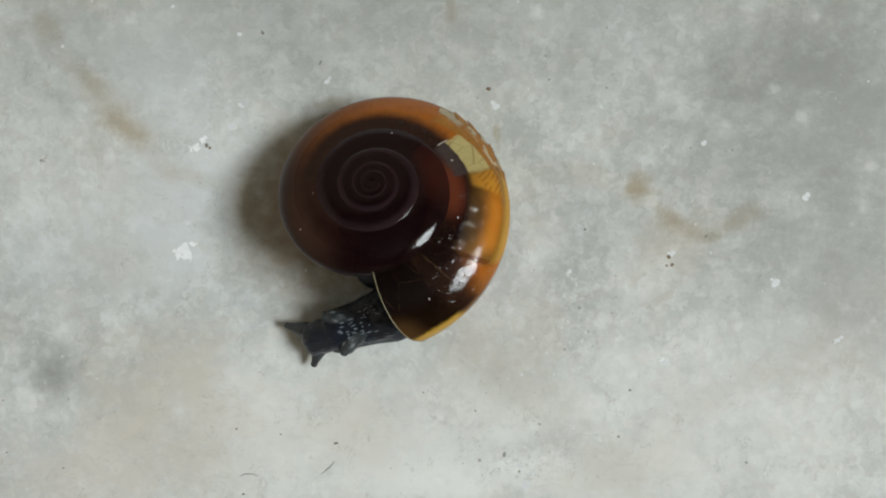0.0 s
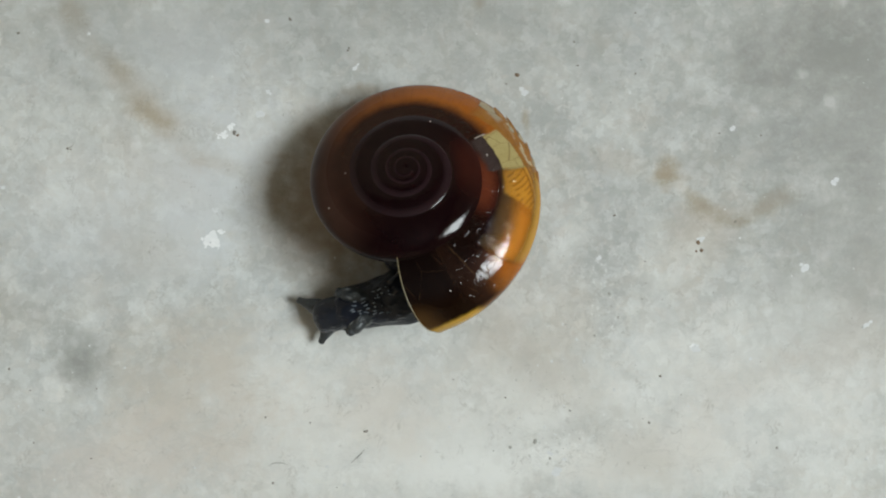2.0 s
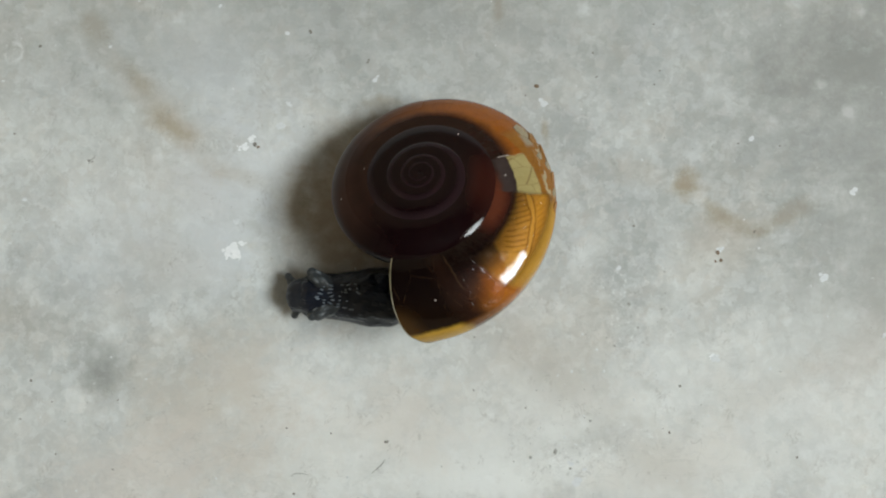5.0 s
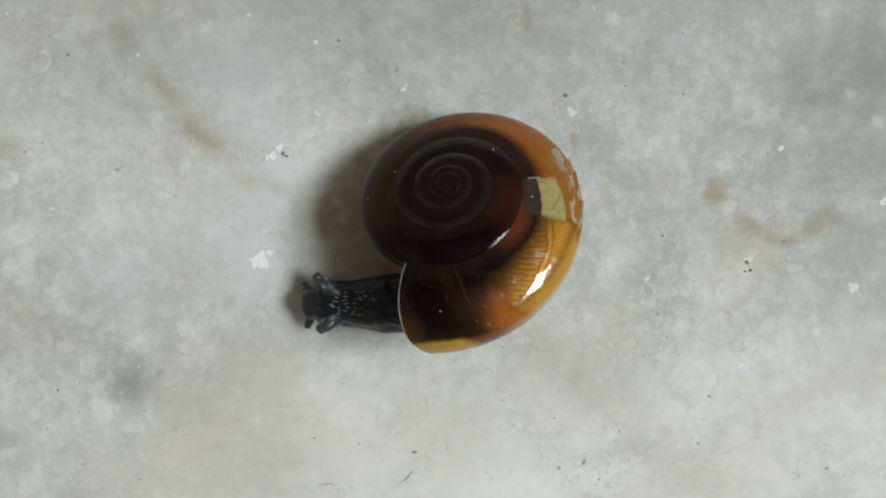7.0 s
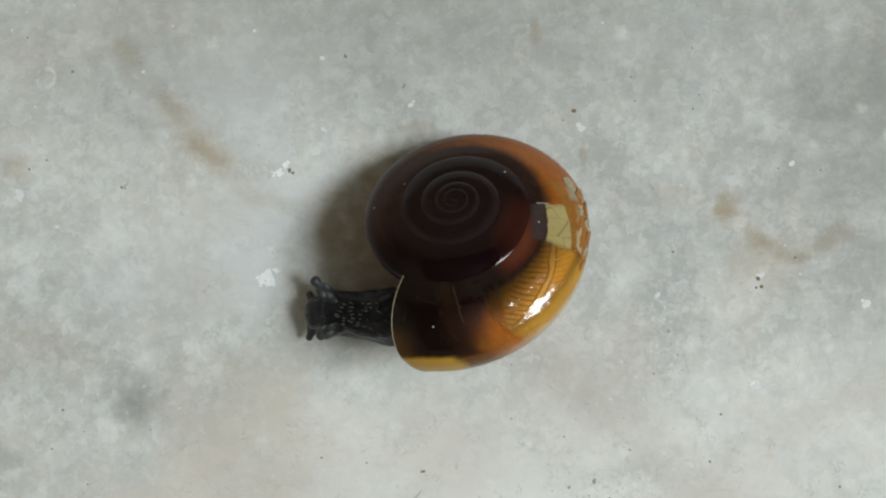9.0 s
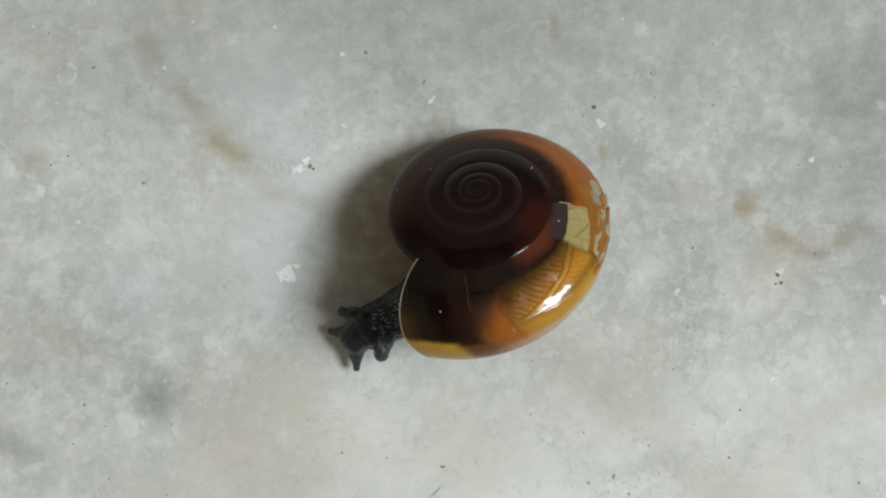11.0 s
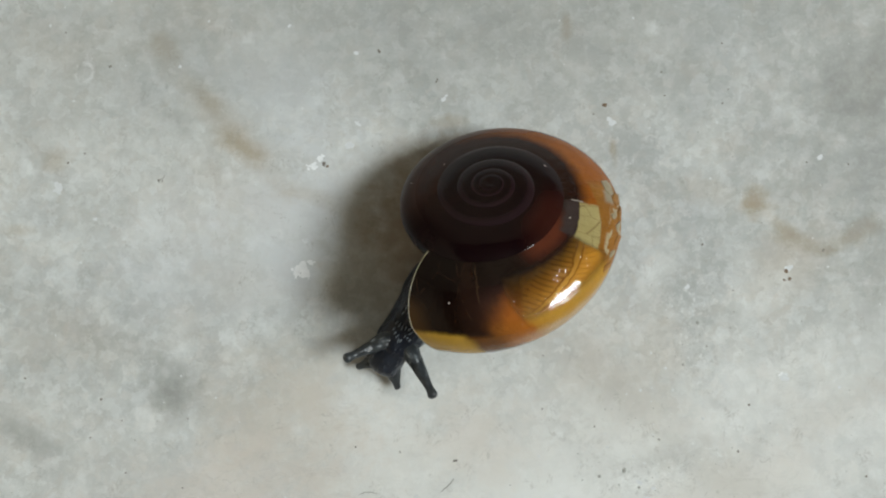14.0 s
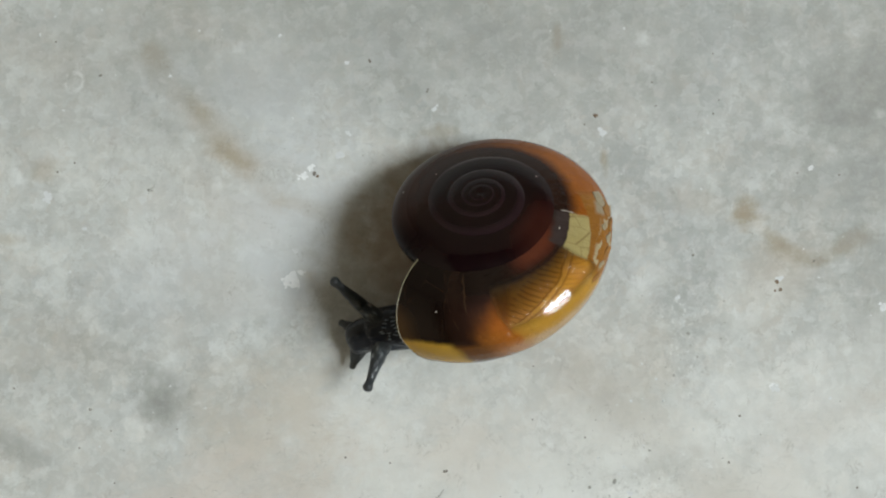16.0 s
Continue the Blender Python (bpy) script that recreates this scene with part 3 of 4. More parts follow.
def ramp(x, lo, hi):
    t = min(1.0, max(0.0, (x - lo) / (hi - lo)))
    return t * t * (3 - 2 * t)


def section(back, psi, thick=0.0):
    """A point of the shell: back, turns from the lip; psi, angle round the tube."""
    psi = (psi + math.pi) % (2 * math.pi) - math.pi
    lean = 0.05 * min(2.0, max(0.0, 1 - psi / (0.54 * math.pi))) * max(0.0, 1 - back / 0.5)
    if psi < -math.pi / 2:
        lean *= (psi + math.pi) / (math.pi / 2)
    b = back + lean
    young = ramp(b, 0.0, 0.10) * (1 - ramp(b, 0.36, 0.70))
    R = LIP_R * GROWTH ** (-b) * (1 + 0.020 * young + 0.085 * ramp(b, 1.0, 1.4) + 0.03 * ramp(b, 1.5, 4.0))
    th = LIP_ANGLE + 2 * math.pi * b
    rim, top = dome(R), dome(0.58 * R)
    up = top - rim + (0.036 - 0.012 * ramp(b, 0.9, 1.3)) * R
    flat = 0.27 * young  # the flank of the youngest whorl slopes gently
    rim, up, low = rim + flat * up, (1 - flat) * up, 0.434 * R + flat * up
    c, s = math.cos(psi), math.sin(psi)
    k = 1 - thick
    r = 0.503 * R + 0.497 * R * c * k
    soft = 0.26 * ramp(b, 0.85, 1.3) + 0.28 * young  # the older whorls are flatter, with a low shoulder
    z = rim + (up * s ** (1 + soft) if s > 0 else low * s) * k
    if s > 0:
        z += 0.012 * (min(1.0, b / 0.30) * max(0.0, 1 - max(0.0, b - 0.55) / 0.5) - 1.3 * max(0.0, 1 - b / 0.12)) * R * min(1.0, max(0.0, (0.55 - c) / 0.6)) ** 2 * s  # swells against the older whorl
    return Vector((r * math.cos(th), r * math.sin(th), z)) * MM


def shell_mesh():
    bm = bmesh.new()
    uv = bm.loops.layers.uv.new("UVMap")
    ns, nt = 56, int(TURNS * 84)
    rings = []
    for i in range(nt + 1):
        back = TURNS * (1 - i / nt)
        ring = []
        for k in range(ns + 1):
            v = k / ns
            ring.append((bm.verts.new(section(back, math.pi - 2 * math.pi * v)), back, v))
        rings.append(ring)
    first = bm.faces.new([w[0] for w in reversed(rings[0][:-1])])
    for loop in first.loops:
        loop[uv].uv = (TURNS, 0.27)
    for a, b in zip(rings, rings[1:]):
        for k in range(ns):
            q = (a[k], a[k + 1], b[k + 1], b[k])
            f = bm.faces.new([w[0] for w in q])
            for loop, w in zip(f.loops, q):
                loop[uv].uv = (w[1], w[2])
    bmesh.ops.recalc_face_normals(bm, faces=bm.faces)
    return bm


def mantle_mesh():
    bm = bmesh.new()
    uv = bm.loops.layers.uv.new("UVMap")
    ns, nt = 40, 70
    rings = []
    for i in range(nt + 1):
        back = 0.05 + 0.40 * i / nt
        rings.append([(bm.verts.new(section(back, math.pi - 2 * math.pi * (0.22 + 0.45 * k / ns), 0.10)), back, 0.22 + 0.45 * k / ns) for k in range(ns + 1)])
    for a, c in zip(rings, rings[1:]):
        for k in range(ns):
            q = (a[k], c[k], c[k + 1], a[k + 1])
            f = bm.faces.new([w[0] for w in q])
            for loop, w in zip(f.loops, q):
                loop[uv].uv = (w[1], w[2])
    bmesh.ops.recalc_face_normals(bm, faces=bm.faces)
    return bm


def lip_mesh():
    bm = bmesh.new()
    ns, nr = 64, 8
    rings = []
    for i in range(ns):
        psi = 2 * math.pi * i / ns
        p, c = section(0, psi), (section(0, 0) + section(0, math.pi)) / 2
        out = (p - c).normalized()
        along = (section(0, psi) - section(0.01, psi)).normalized()
        r = 0.042 * MM
        rings.append([bm.verts.new(p + r * (math.cos(2 * math.pi * k / nr) * out + math.sin(2 * math.pi * k / nr) * along)) for k in range(nr)])
    for i in range(ns):
        a, b = rings[i], rings[(i + 1) % ns]
        for k in range(nr):
            bm.faces.new((a[k], a[(k + 1) % nr], b[(k + 1) % nr], b[k]))
    bmesh.ops.recalc_face_normals(bm, faces=bm.faces)
    return bm


snail = tagged(new("snail"), "dark blue-black land snail with a glossy amber-brown shell, creeping", "snail")
shell = part("shell", shell_mesh(), SHELL, snail, "glossy translucent amber and maroon coiled shell")
mantle = part("mantle", mantle_mesh(), MANTLE, shell, "ochre and dark mantle seen through the shell")
part("lip", lip_mesh(), LIP, shell, "thin pale shell lip")


def flake_mesh(u, v, du, dv, lift, seed):
    """A thin broken scale of shell that stands off the whorl along one edge."""
    rnd, bm = random.Random(seed), bmesh.new()
    rim = [(math.cos(a), math.sin(a), rnd.uniform(0.6, 1.15)) for a in [2 * math.pi * (k + rnd.uniform(-0.25, 0.25)) / 8 for k in range(8)]]
    top, low = [], []
    for c, d, q in [(0, 0, 0)] + rim:
        b, w = u + du * c * q, v + dv * d * q
        p = section(b, math.pi - 2 * math.pi * w)
        out = (p - section(b, math.pi - 2 * math.pi * w, 0.2)).normalized()
        h = 0.05 + lift * max(0.0, 0.35 + 0.65 * c) * rnd.uniform(0.8, 1.2)
        top.append(bm.verts.new(p + out * h * MM))
        low.append(bm.verts.new(p + out * (h - 0.09) * MM))
    for k in range(1, 9):
        j = k % 8 + 1
        bm.faces.new((top[0], top[k], top[j]))
        bm.faces.new((low[0], low[j], low[k]))
        bm.faces.new((top[k], low[k], low[j], top[j]))
    bmesh.ops.recalc_face_normals(bm, faces=bm.faces)
    return bm


SCALE_PALE = plain("scale_pale", (0.24, 0.18, 0.10), (0.42, 0.36, 0.25), 0.22, 3.0)
SCALE_AMBER = plain("scale_amber", (0.20, 0.075, 0.015), (0.38, 0.19, 0.05), 0.16, 3.0)
for i, (u, v, du, dv, lift, mat) in enumerate([(0.392, 0.413, 0.014, 0.028, 0.10, SCALE_PALE), (0.372, 0.440, 0.012, 0.022, 0.13, SCALE_AMBER), (0.350, 0.458, 0.012, 0.020, 0.14, SCALE_AMBER), (0.327, 0.450, 0.009, 0.015, 0.11, SCALE_PALE), (0.306, 0.466, 0.011, 0.018, 0.11, SCALE_AMBER), (0.283, 0.458, 0.007, 0.012, 0.09, SCALE_PALE), (0.378, 0.478, 0.010, 0.018, 0.14, SCALE_PALE), (0.340, 0.420, 0.006, 0.010, 0.07, SCALE_PALE), (0.262, 0.468, 0.008, 0.014, 0.08, SCALE_AMBER)]):
    part("scale", flake_mesh(u, v, du, dv, lift, 50 + i), mat, shell, "small broken shell scale", smooth=False)


def neck_width(x):
    """Half the neck's width at x along it, millimetres."""
    s = (1.0 - x) / 10.2
    w = 1.64 + 0.80 * min(1.0, s * 1.6) + 0.08 * math.sin(2.2 + 7 * s)
    cap = min(1.0, (1.0 - x) / 1.3, (x + 9.2) / 2.5)
    return w * math.sqrt(max(0.002, 1 - (1 - cap) ** 2))


def neck_mesh():
    """Neck and fore body along -x from the head, flatter below, with fine lengthwise folds; millimetres."""
    bm = bmesh.new()
    seg, rings = 40, []
    for i in range(45):
        x = 1.0 - 10.2 * i / 44
        w = neck_width(x)
        ring = []
        for k in range(seg):
            a = 2 * math.pi * k / seg
            c, d = math.cos(a), math.sin(a)
            fold = 1 + 0.035 * math.sin(9 * a + 1.5 * math.sin(1.3 * x)) + 0.05 * noise.noise(Vector((x * 0.9, 1.6 * c, 1.6 * d)))
            y = w * c * fold
            z = w * (0.92 if d > 0 else 0.78) * d * fold
            ring.append(bm.verts.new((x * MM, y * MM, z * MM)))
        rings.append(ring)
    for a, c in zip(rings, rings[1:]):
        for k in range(seg):
            bm.faces.new((a[k], a[(k + 1) % seg], c[(k + 1) % seg], c[k]))
    bm.faces.new(rings[0])
    bm.faces.new(rings[-1])
    bmesh.ops.recalc_face_normals(bm, faces=bm.faces)
    return bm


def tubercle_mesh():
    """Wet beads in uneven rows along the back, sunk into the skin; millimetres."""
    rnd, bm = random.Random(12), bmesh.new()
    for row in range(7):
        y0, x = -0.95 + 0.30 * row, -0.9 - 0.5 * rnd.random() - 0.5 * abs(row - 3) / 3
        while x > -5.2:
            long, wide = rnd.uniform(0.08, 0.27), rnd.uniform(0.05, 0.095)
            w, y = neck_width(x), y0 * (0.75 + 0.10 * abs(x)) + rnd.gauss(0, 0.05)
            if rnd.random() < (0.80 if x > -3.8 else 0.35) and abs(y) < 0.8 * w:
                z = 0.925 * math.sqrt(w * w - y * y)
                m = Matrix.Translation(Vector((x, y, z)) * MM) @ pose(0, 0, 0, -math.degrees(y / w), 0, rnd.gauss(-8, 14)) @ Matrix.Diagonal((long * MM, wide * MM, 0.085 * MM, 1))
                bmesh.ops.create_icosphere(bm, subdivisions=2, radius=1, matrix=m)
            x -= 2 * long + rnd.uniform(0.06, 0.40)
    return bm


neck = part("neck", neck_mesh(), SKIN, snail)
part("tubercles", tubercle_mesh(), BEAD, neck, "rows of wet bluish skin beads")
head = part("head", lathe(spindle(-2.6, 1.35, 1.6, 1.42, 1.8, 0.9), 36, 0.88, 0.10, 11), FACE, snail)
sole_front = part("sole", lathe(spindle(-8.5, 0.6, 2.55, 1.75, 2.2, 1.5), 40, 0.22, 0.09, 15), SOLE, snail, "paler grey foot margin")
foot = part("foot", lathe(spindle(-8.0, 3.0, 2.2, 2.6, 4.0, 2.0), 28, 0.75, 0.05, 19), SKIN, snail)


def stalk(name):
    base = part(name + "_base", lathe(spindle(-1.6, 3.1, 1.12, 0.56, 1.6, 0.6), 24, 1.0, 0.16, 23), STALK, snail)
    tip = part(name, lathe([(-3.4, 0.62), (-2.4, 0.53), (-1.6, 0.43), (-1.05, 0.36), (-0.75, 0.35), (-0.52, 0.40), (-0.28, 0.455), (-0.08, 0.40), (0.05, 0.25), (0.11, 0.05)], 20, 1.0, 0.05, 29), STALK, snail)
    part("eye", lathe(spindle(-0.32, 0.10, 0.24, 0.22, 0.2, 0.2, 10), 14), EYE, tip, "tiny brownish eye at the tip")
    return base, tip


stalk_a, stalk_b = stalk("eye_stalk"), stalk("eye_stalk")
feelers = [part("feeler", lathe([(-3.2, 0.6), (-2.3, 0.85), (-1.5, 0.70), (-0.9, 0.46), (-0.45, 0.32), (-0.1, 0.30), (0.03, 0.2), (0.07, 0.05)], 18, 1.0, 0.08, 31 + i), STALK, snail) for i in range(2)]


# ---------------------------------------------------------------- specks on and in the floor
def pebble(bm, x, y, r, flat, rnd, z=0.0):
    """A small uneven grain, millimetres."""
    n, rings = 7, []
    ang, sx = rnd.uniform(0, 6.28), rnd.uniform(0.65, 1.0)
    for h, k in ((-0.3, 0.95), (0.25, 1.0), (0.8, 0.6)):
        ring = []
        for i in range(n):
            a = 2 * math.pi * i / n
            q = r * k * rnd.uniform(0.75, 1.2)
            px, py = q * math.cos(a), q * math.sin(a) * sx
            ring.append(bm.verts.new(((x + px * math.cos(ang) - py * math.sin(ang)) * MM, (y + px * math.sin(ang) + py * math.cos(ang)) * MM, (z + flat * r * h) * MM)))
        rings.append(ring)
    for a, b in zip(rings, rings[1:]):
        for i in range(n):
            bm.faces.new((a[i], a[(i + 1) % n], b[(i + 1) % n], b[i]))
    bm.faces.new(rings[-1])
    return bm


GRIT = [(-20.7, 8.4, 0.30), (-15.7, 18.3, 0.15), (9.2, 16.3, 0.15), (23.4, 0.4, 0.16), (16.7, -13.2, 0.16), (27.0, -19.6, 0.15), (22.0, 8.2, 0.11), (-9.4, -17.9, 0.15), (15.7, -17.3, 0.16), (-17.5, -22.4, 0.15), (-35.3, 7.1, 0.15), (-39.5, 17.2, 0.20), (-15.8, 18.4, 0.15), (-40.5, -12.2, 0.15), (-9.2, -17.9, 0.15), (-10.7, 15.6, 0.15), (-43.3, 8.7, 0.15), (-41.8, 9.5, 0.11), (15.1, 14.7, 0.11), (12.7, 1.0, 0.15), (-43.4, 20.2, 0.11), (-47.2, -10.3, 0.15), (-35.0, 7.0, 0.11), (-10.6, 15.8, 0.12)]
FINE_GRIT = [(9.5, 14.2, 0.14), (14.6, 13.5, 0.13), (3.2, 12.6, 0.12), (25.7, 8.0, 0.12), (14.6, 18.8, 0.11), (-41.5, -15.6, 0.14), (-38.7, -14.1, 0.10), (-38.4, -18.7, 0.12), (-33.4, -20.1, 0.12), (-32.9, -14.0, 0.12), (-18.1, -16.6, 0.12), (-14.2, -17.1, 0.12), (-1.6, -13.4, 0.10), (3.0, -15.0, 0.12), (-1.5, -8.7, 0.12)]
# small pits of the stone, drawn as low grey grains
PITS = [(5.6, -18.9, 0.30), (3.4, -19.4, 0.20), (8.7, -16.2, 0.18), (12.2, -5.9, 0.20), (13.0, -8.0, 0.13), (15.1, -6.4, 0.12), (15.4, -3.1, 0.12), (6.9, -20.4, 0.15), (10.9, -9.6, 0.15)]
RUSTY_GRIT = [(4.2, 13.4, 0.25), (20.1, -1.4, 0.25), (20.4, -2.1, 0.20), (19.9, -2.2, 0.15), (-20.4, 8.2, 0.20), (4.1, 13.4, 0.20)]
FLECKS = [(-10.0, 14.1, 0.35), (23.2, 8.6, 0.40), (29.4, -3.8, 0.50), (19.8, -10.7, 0.50), (35.1, -8.8, 0.40), (4.9, 11.9, 0.50), (20.3, -1.2, 0.40), (-22.5, 1.6, 0.25), (32.1, 3.8, 0.45), (-23.7, 20.6, 0.15), (-44.0, 6.4, 0.45), (-41.0, 3.7, 0.20), (-17.7, 18.2, 0.30), (-23.6, 20.7, 0.15), (-40.9, 3.7, 0.20), (-44.2, 6.5, 0.50), (19.8, -10.8, 0.40), (-18.5, 10.0, 0.50), (6.9, -20.0, 0.40), (8.1, -20.5, 0.25), (11.4, -2.7, 0.30), (-17.7, 12.0, 0.30), (7.4, -21.7, 0.60), (-22.3, 1.6, 0.25), (24.7, -11.7, 0.20)]
WHITE_FLECKS = [(-22.7, -0.8, 0.75), (-21.9, -0.3, 0.40), (-23.2, -1.2, 0.45), (-22.3, -1.4, 0.35), (-21.7, 8.2, 0.45), (-21.0, 9.0, 0.35), (19.8, -10.7, 0.40)]


def specks():
    rnd = random.Random(4)
    for rows, mat, label in ((GRIT + FINE_GRIT, DARK_GRIT, "tiny dark grain of dirt on the marble"), (RUSTY_GRIT, BROWN_GRIT, "tiny rusty brown grain on the marble"), (PITS, PIT_GREY, "tiny soft grey pit mark on the worn marble")):
        for x, y, r in rows:
            ob = link("grit", pebble(bmesh.new(), 0, 0, r * 0.85, 0.25, rnd), mat)
            ob.location = (x * MM, y * MM, 0)
            tagged(ob, label, "grit", "grains of dirt on the floor")
    for x, y, r, chip in [(*f, PALE_CHIP) for f in FLECKS] + [(*f, WHITE_CHIP) for f in WHITE_FLECKS]:
        bm = bmesh.new()
        if chip == WHITE_CHIP:  # a crumbled chip: many small bright bits
            for k in range(22):
                pebble(bm, rnd.gauss(0, r * 0.36), rnd.gauss(0, r * 0.36), r * rnd.uniform(0.14, 0.42), 0.06, rnd)
        else:
            for k in range(1 if r < 0.25 else 4):
                d = 0 if k == 0 else r * 0.75
                pebble(bm, rnd.uniform(-d, d), rnd.uniform(-d, d), r * (0.62 if r >= 0.25 else 0.9) * (1 - 0.13 * k), 0.045, rnd)
        ob = link("fleck", bm, chip, False)
        ob.location, ob.parent = (x * MM, y * MM, 0), bpy.data.objects["floor"]
    for name, mat, count, lo, hi, flat, label in (("dust", FIBRE, 600, 0.02, 0.075, 0.4, "fine dark dust scattered on the marble"), ("crystals", CRYSTAL, 240, 0.04, 0.16, 0.06, "fine pale crystal flecks in the marble")):
        bm = bmesh.new()
        for _ in range(count):
            pebble(bm, rnd.uniform(-62, 50), rnd.uniform(-32, 30), lo + (hi - lo) * rnd.random() ** 3, flat, rnd)
        for _ in range(count // 7):  # a worn band in the stone
            s = rnd.random()
            pebble(bm, 11.4 + s * -5.5 + rnd.gauss(0, 2.6), -2.7 + s * -18.5 + rnd.gauss(0, 1.6), lo + (hi - lo) * rnd.random() ** 2, flat, rnd)
        tagged(link(name, bm, mat), label, "dust" if name == "dust" else "flecks", kind="stuff")

    for path in ([(-10.64, -20.66), (-10.14, -20.26), (-9.79, -19.96), (-9.44, -19.46)], [(-17.84, -20.86), (-17.34, -20.61), (-16.74, -20.61), (-16.24, -20.76)], [(-35.31, 6.72), (-35.16, 7.12), (-34.81, 7.32), (-34.76, 7.61)]):
        bm = bmesh.new()
        rings = []
        for k, (x, y) in enumerate(path):
            r = 0.04 * (0.4 if k in (0, 3) else 1.0)
            nx, ny = path[min(k + 1, 3)][1] - path[max(k - 1, 0)][1], path[max(k - 1, 0)][0] - path[min(k + 1, 3)][0]
            q = math.hypot(nx, ny)
            rings.append([bm.verts.new(((x + nx / q * r * c) * MM, (y + ny / q * r * c) * MM, (r + r * s) * MM)) for c, s in ((1, 0), (0, 1), (-1, 0), (0, -1))])
        for a, c in zip(rings, rings[1:]):
            for k in range(4):
                bm.faces.new((a[k], a[(k + 1) % 4], c[(k + 1) % 4], c[k]))
        tagged(link("fibre", bm, FIBRE), "short dark hair-like fibre lying on the marble", "fibre", "fibres on the floor")


specks()


# ---------------------------------------------------------------- what moves
SHELL_PATH = [
    (0, -5.425, 4.641, 10.328, -22.18, -1.99, 5.10),
    (0.5, -5.122, 4.617, 10.352, -22.81, -0.06, 1.80),
    (1, -5.009, 4.551, 10.372, -22.18, -0.69, 0.84),
    (1.5, -5.464, 4.511, 10.371, -21.67, -2.17, 0.20),
    (2, -5.450, 4.526, 10.335, -21.98, -3.47, -1.19),
    (2.5, -5.559, 4.767, 10.302, -22.21, -5.28, -2.56),
    (3, -5.752, 4.960, 10.264, -22.85, -8.43, -5.75),
    (3.5, -5.916, 5.100, 10.222, -23.41, -12.77, -7.76),
    (6, -6.262, 5.098, 10.229, -24.62, -18.17, -15.45),
    (6.5, -6.415, 5.132, 10.237, -24.30, -20.82, -18.04),
    (7, -6.479, 5.138, 10.266, -23.35, -22.21, -20.61),
    (7.5, -6.518, 5.141, 10.329, -24.61, -22.34, -21.94),
    (8, -6.560, 5.163, 10.387, -25.29, -22.63, -23.44),
    (8.5, -6.643, 5.206, 10.441, -25.24, -23.53, -24.28),
    (9, -6.608, 5.221, 10.491, -25.49, -24.68, -25.86),
    (9.5, -6.635, 5.385, 10.540, -24.85, -26.61, -28.27),
    (12, -6.473, 5.791, 10.740, -26.57, -28.00, -33.55),
    (12.5, -6.495, 5.841, 10.894, -26.87, -28.71, -33.85),
    (13, -6.554, 5.812, 11.008, -26.84, -29.05, -33.83),
    (13.5, -6.599, 5.816, 11.087, -26.73, -29.43, -34.05),
    (14, -6.607, 5.837, 11.119, -26.71, -29.44, -33.90),
    (14.5, -6.614, 5.827, 11.120, -26.73, -30.12, -34.07),
    (15, -6.580, 5.748, 11.093, -26.67, -30.30, -34.06),
    (15.5, -6.620, 5.843, 11.009, -26.73, -30.44, -34.40),
    (16, -6.547, 5.944, 10.885, -26.21, -31.51, -34.64),
]
HEAD_PATH = [
    (0, -9.889, -8.062, 2.1),
    (0.5, -10.306, -8.244, 2.1),
    (1, -10.579, -8.424, 2.1),
    (1.5, -11.062, -8.037, 2.1),
    (2, -11.503, -7.26, 2.1),
    (2.5, -12.047, -6.204, 2.1),
    (3, -13.125, -5.163, 2.1),
    (3.5, -14.345, -4.421, 2.1),
    (6, -16.798, -5.004, 2.1),
    (6.5, -17.117, -4.982, 2.1),
    (7, -17.494, -4.644, 2.1),
    (7.5, -17.39, -4.003, 2.1),
    (8, -17.562, -3.512, 2.1),
    (8.5, -17.792, -3.456, 2.1),
    (9, -17.676, -3.865, 2.1),
    (9.5, -17.945, -4.132, 2.1),
    (12, -14.834, -6.954, 2.1),
    (12.5, -14.659, -7.125, 2.1),
    (13, -14.707, -7.812, 2.1),
    (13.5, -14.748, -7.969, 2.1),
    (14, -14.898, -7.991, 2.1),
    (14.5, -15.121, -8.014, 2.1),
    (15, -15.519, -7.924, 2.1),
    (15.5, -15.862, -7.268, 2.1),
    (16, -15.96, -5.528, 2.1),
]
NECK_PATH = [
    (0, -4.908, -6.391, 2.3),
    (0.5, -5.222, -6.375, 2.3),
    (1, -5.362, -6.560, 2.3),
    (1.5, -5.900, -6.211, 2.3),
    (2, -5.962, -5.880, 2.3),
    (2.5, -6.215, -5.654, 2.3),
    (3, -6.845, -5.702, 2.3),
    (3.5, -7.203, -5.288, 2.3),
    (6, -9.161, -4.980, 2.3),
    (6.5, -9.646, -4.961, 2.3),
    (7, -10.127, -4.725, 2.3),
    (7.5, -10.453, -4.770, 2.3),
    (8, -10.698, -4.571, 2.3),
    (8.5, -10.835, -4.522, 2.3),
    (9, -11.339, -4.301, 2.3),
    (9.5, -11.765, -4.314, 2.3),
    (12, -12.879, -4.882, 2.3),
    (12.5, -12.952, -4.986, 2.3),
    (13, -12.851, -5.140, 2.3),
    (13.5, -12.838, -5.239, 2.3),
    (14, -12.840, -5.216, 2.3),
    (14.5, -12.915, -5.242, 2.3),
    (15, -12.967, -5.368, 2.3),
    (15.5, -12.964, -5.471, 2.3),
    (16, -12.648, -4.856, 2.3),
]
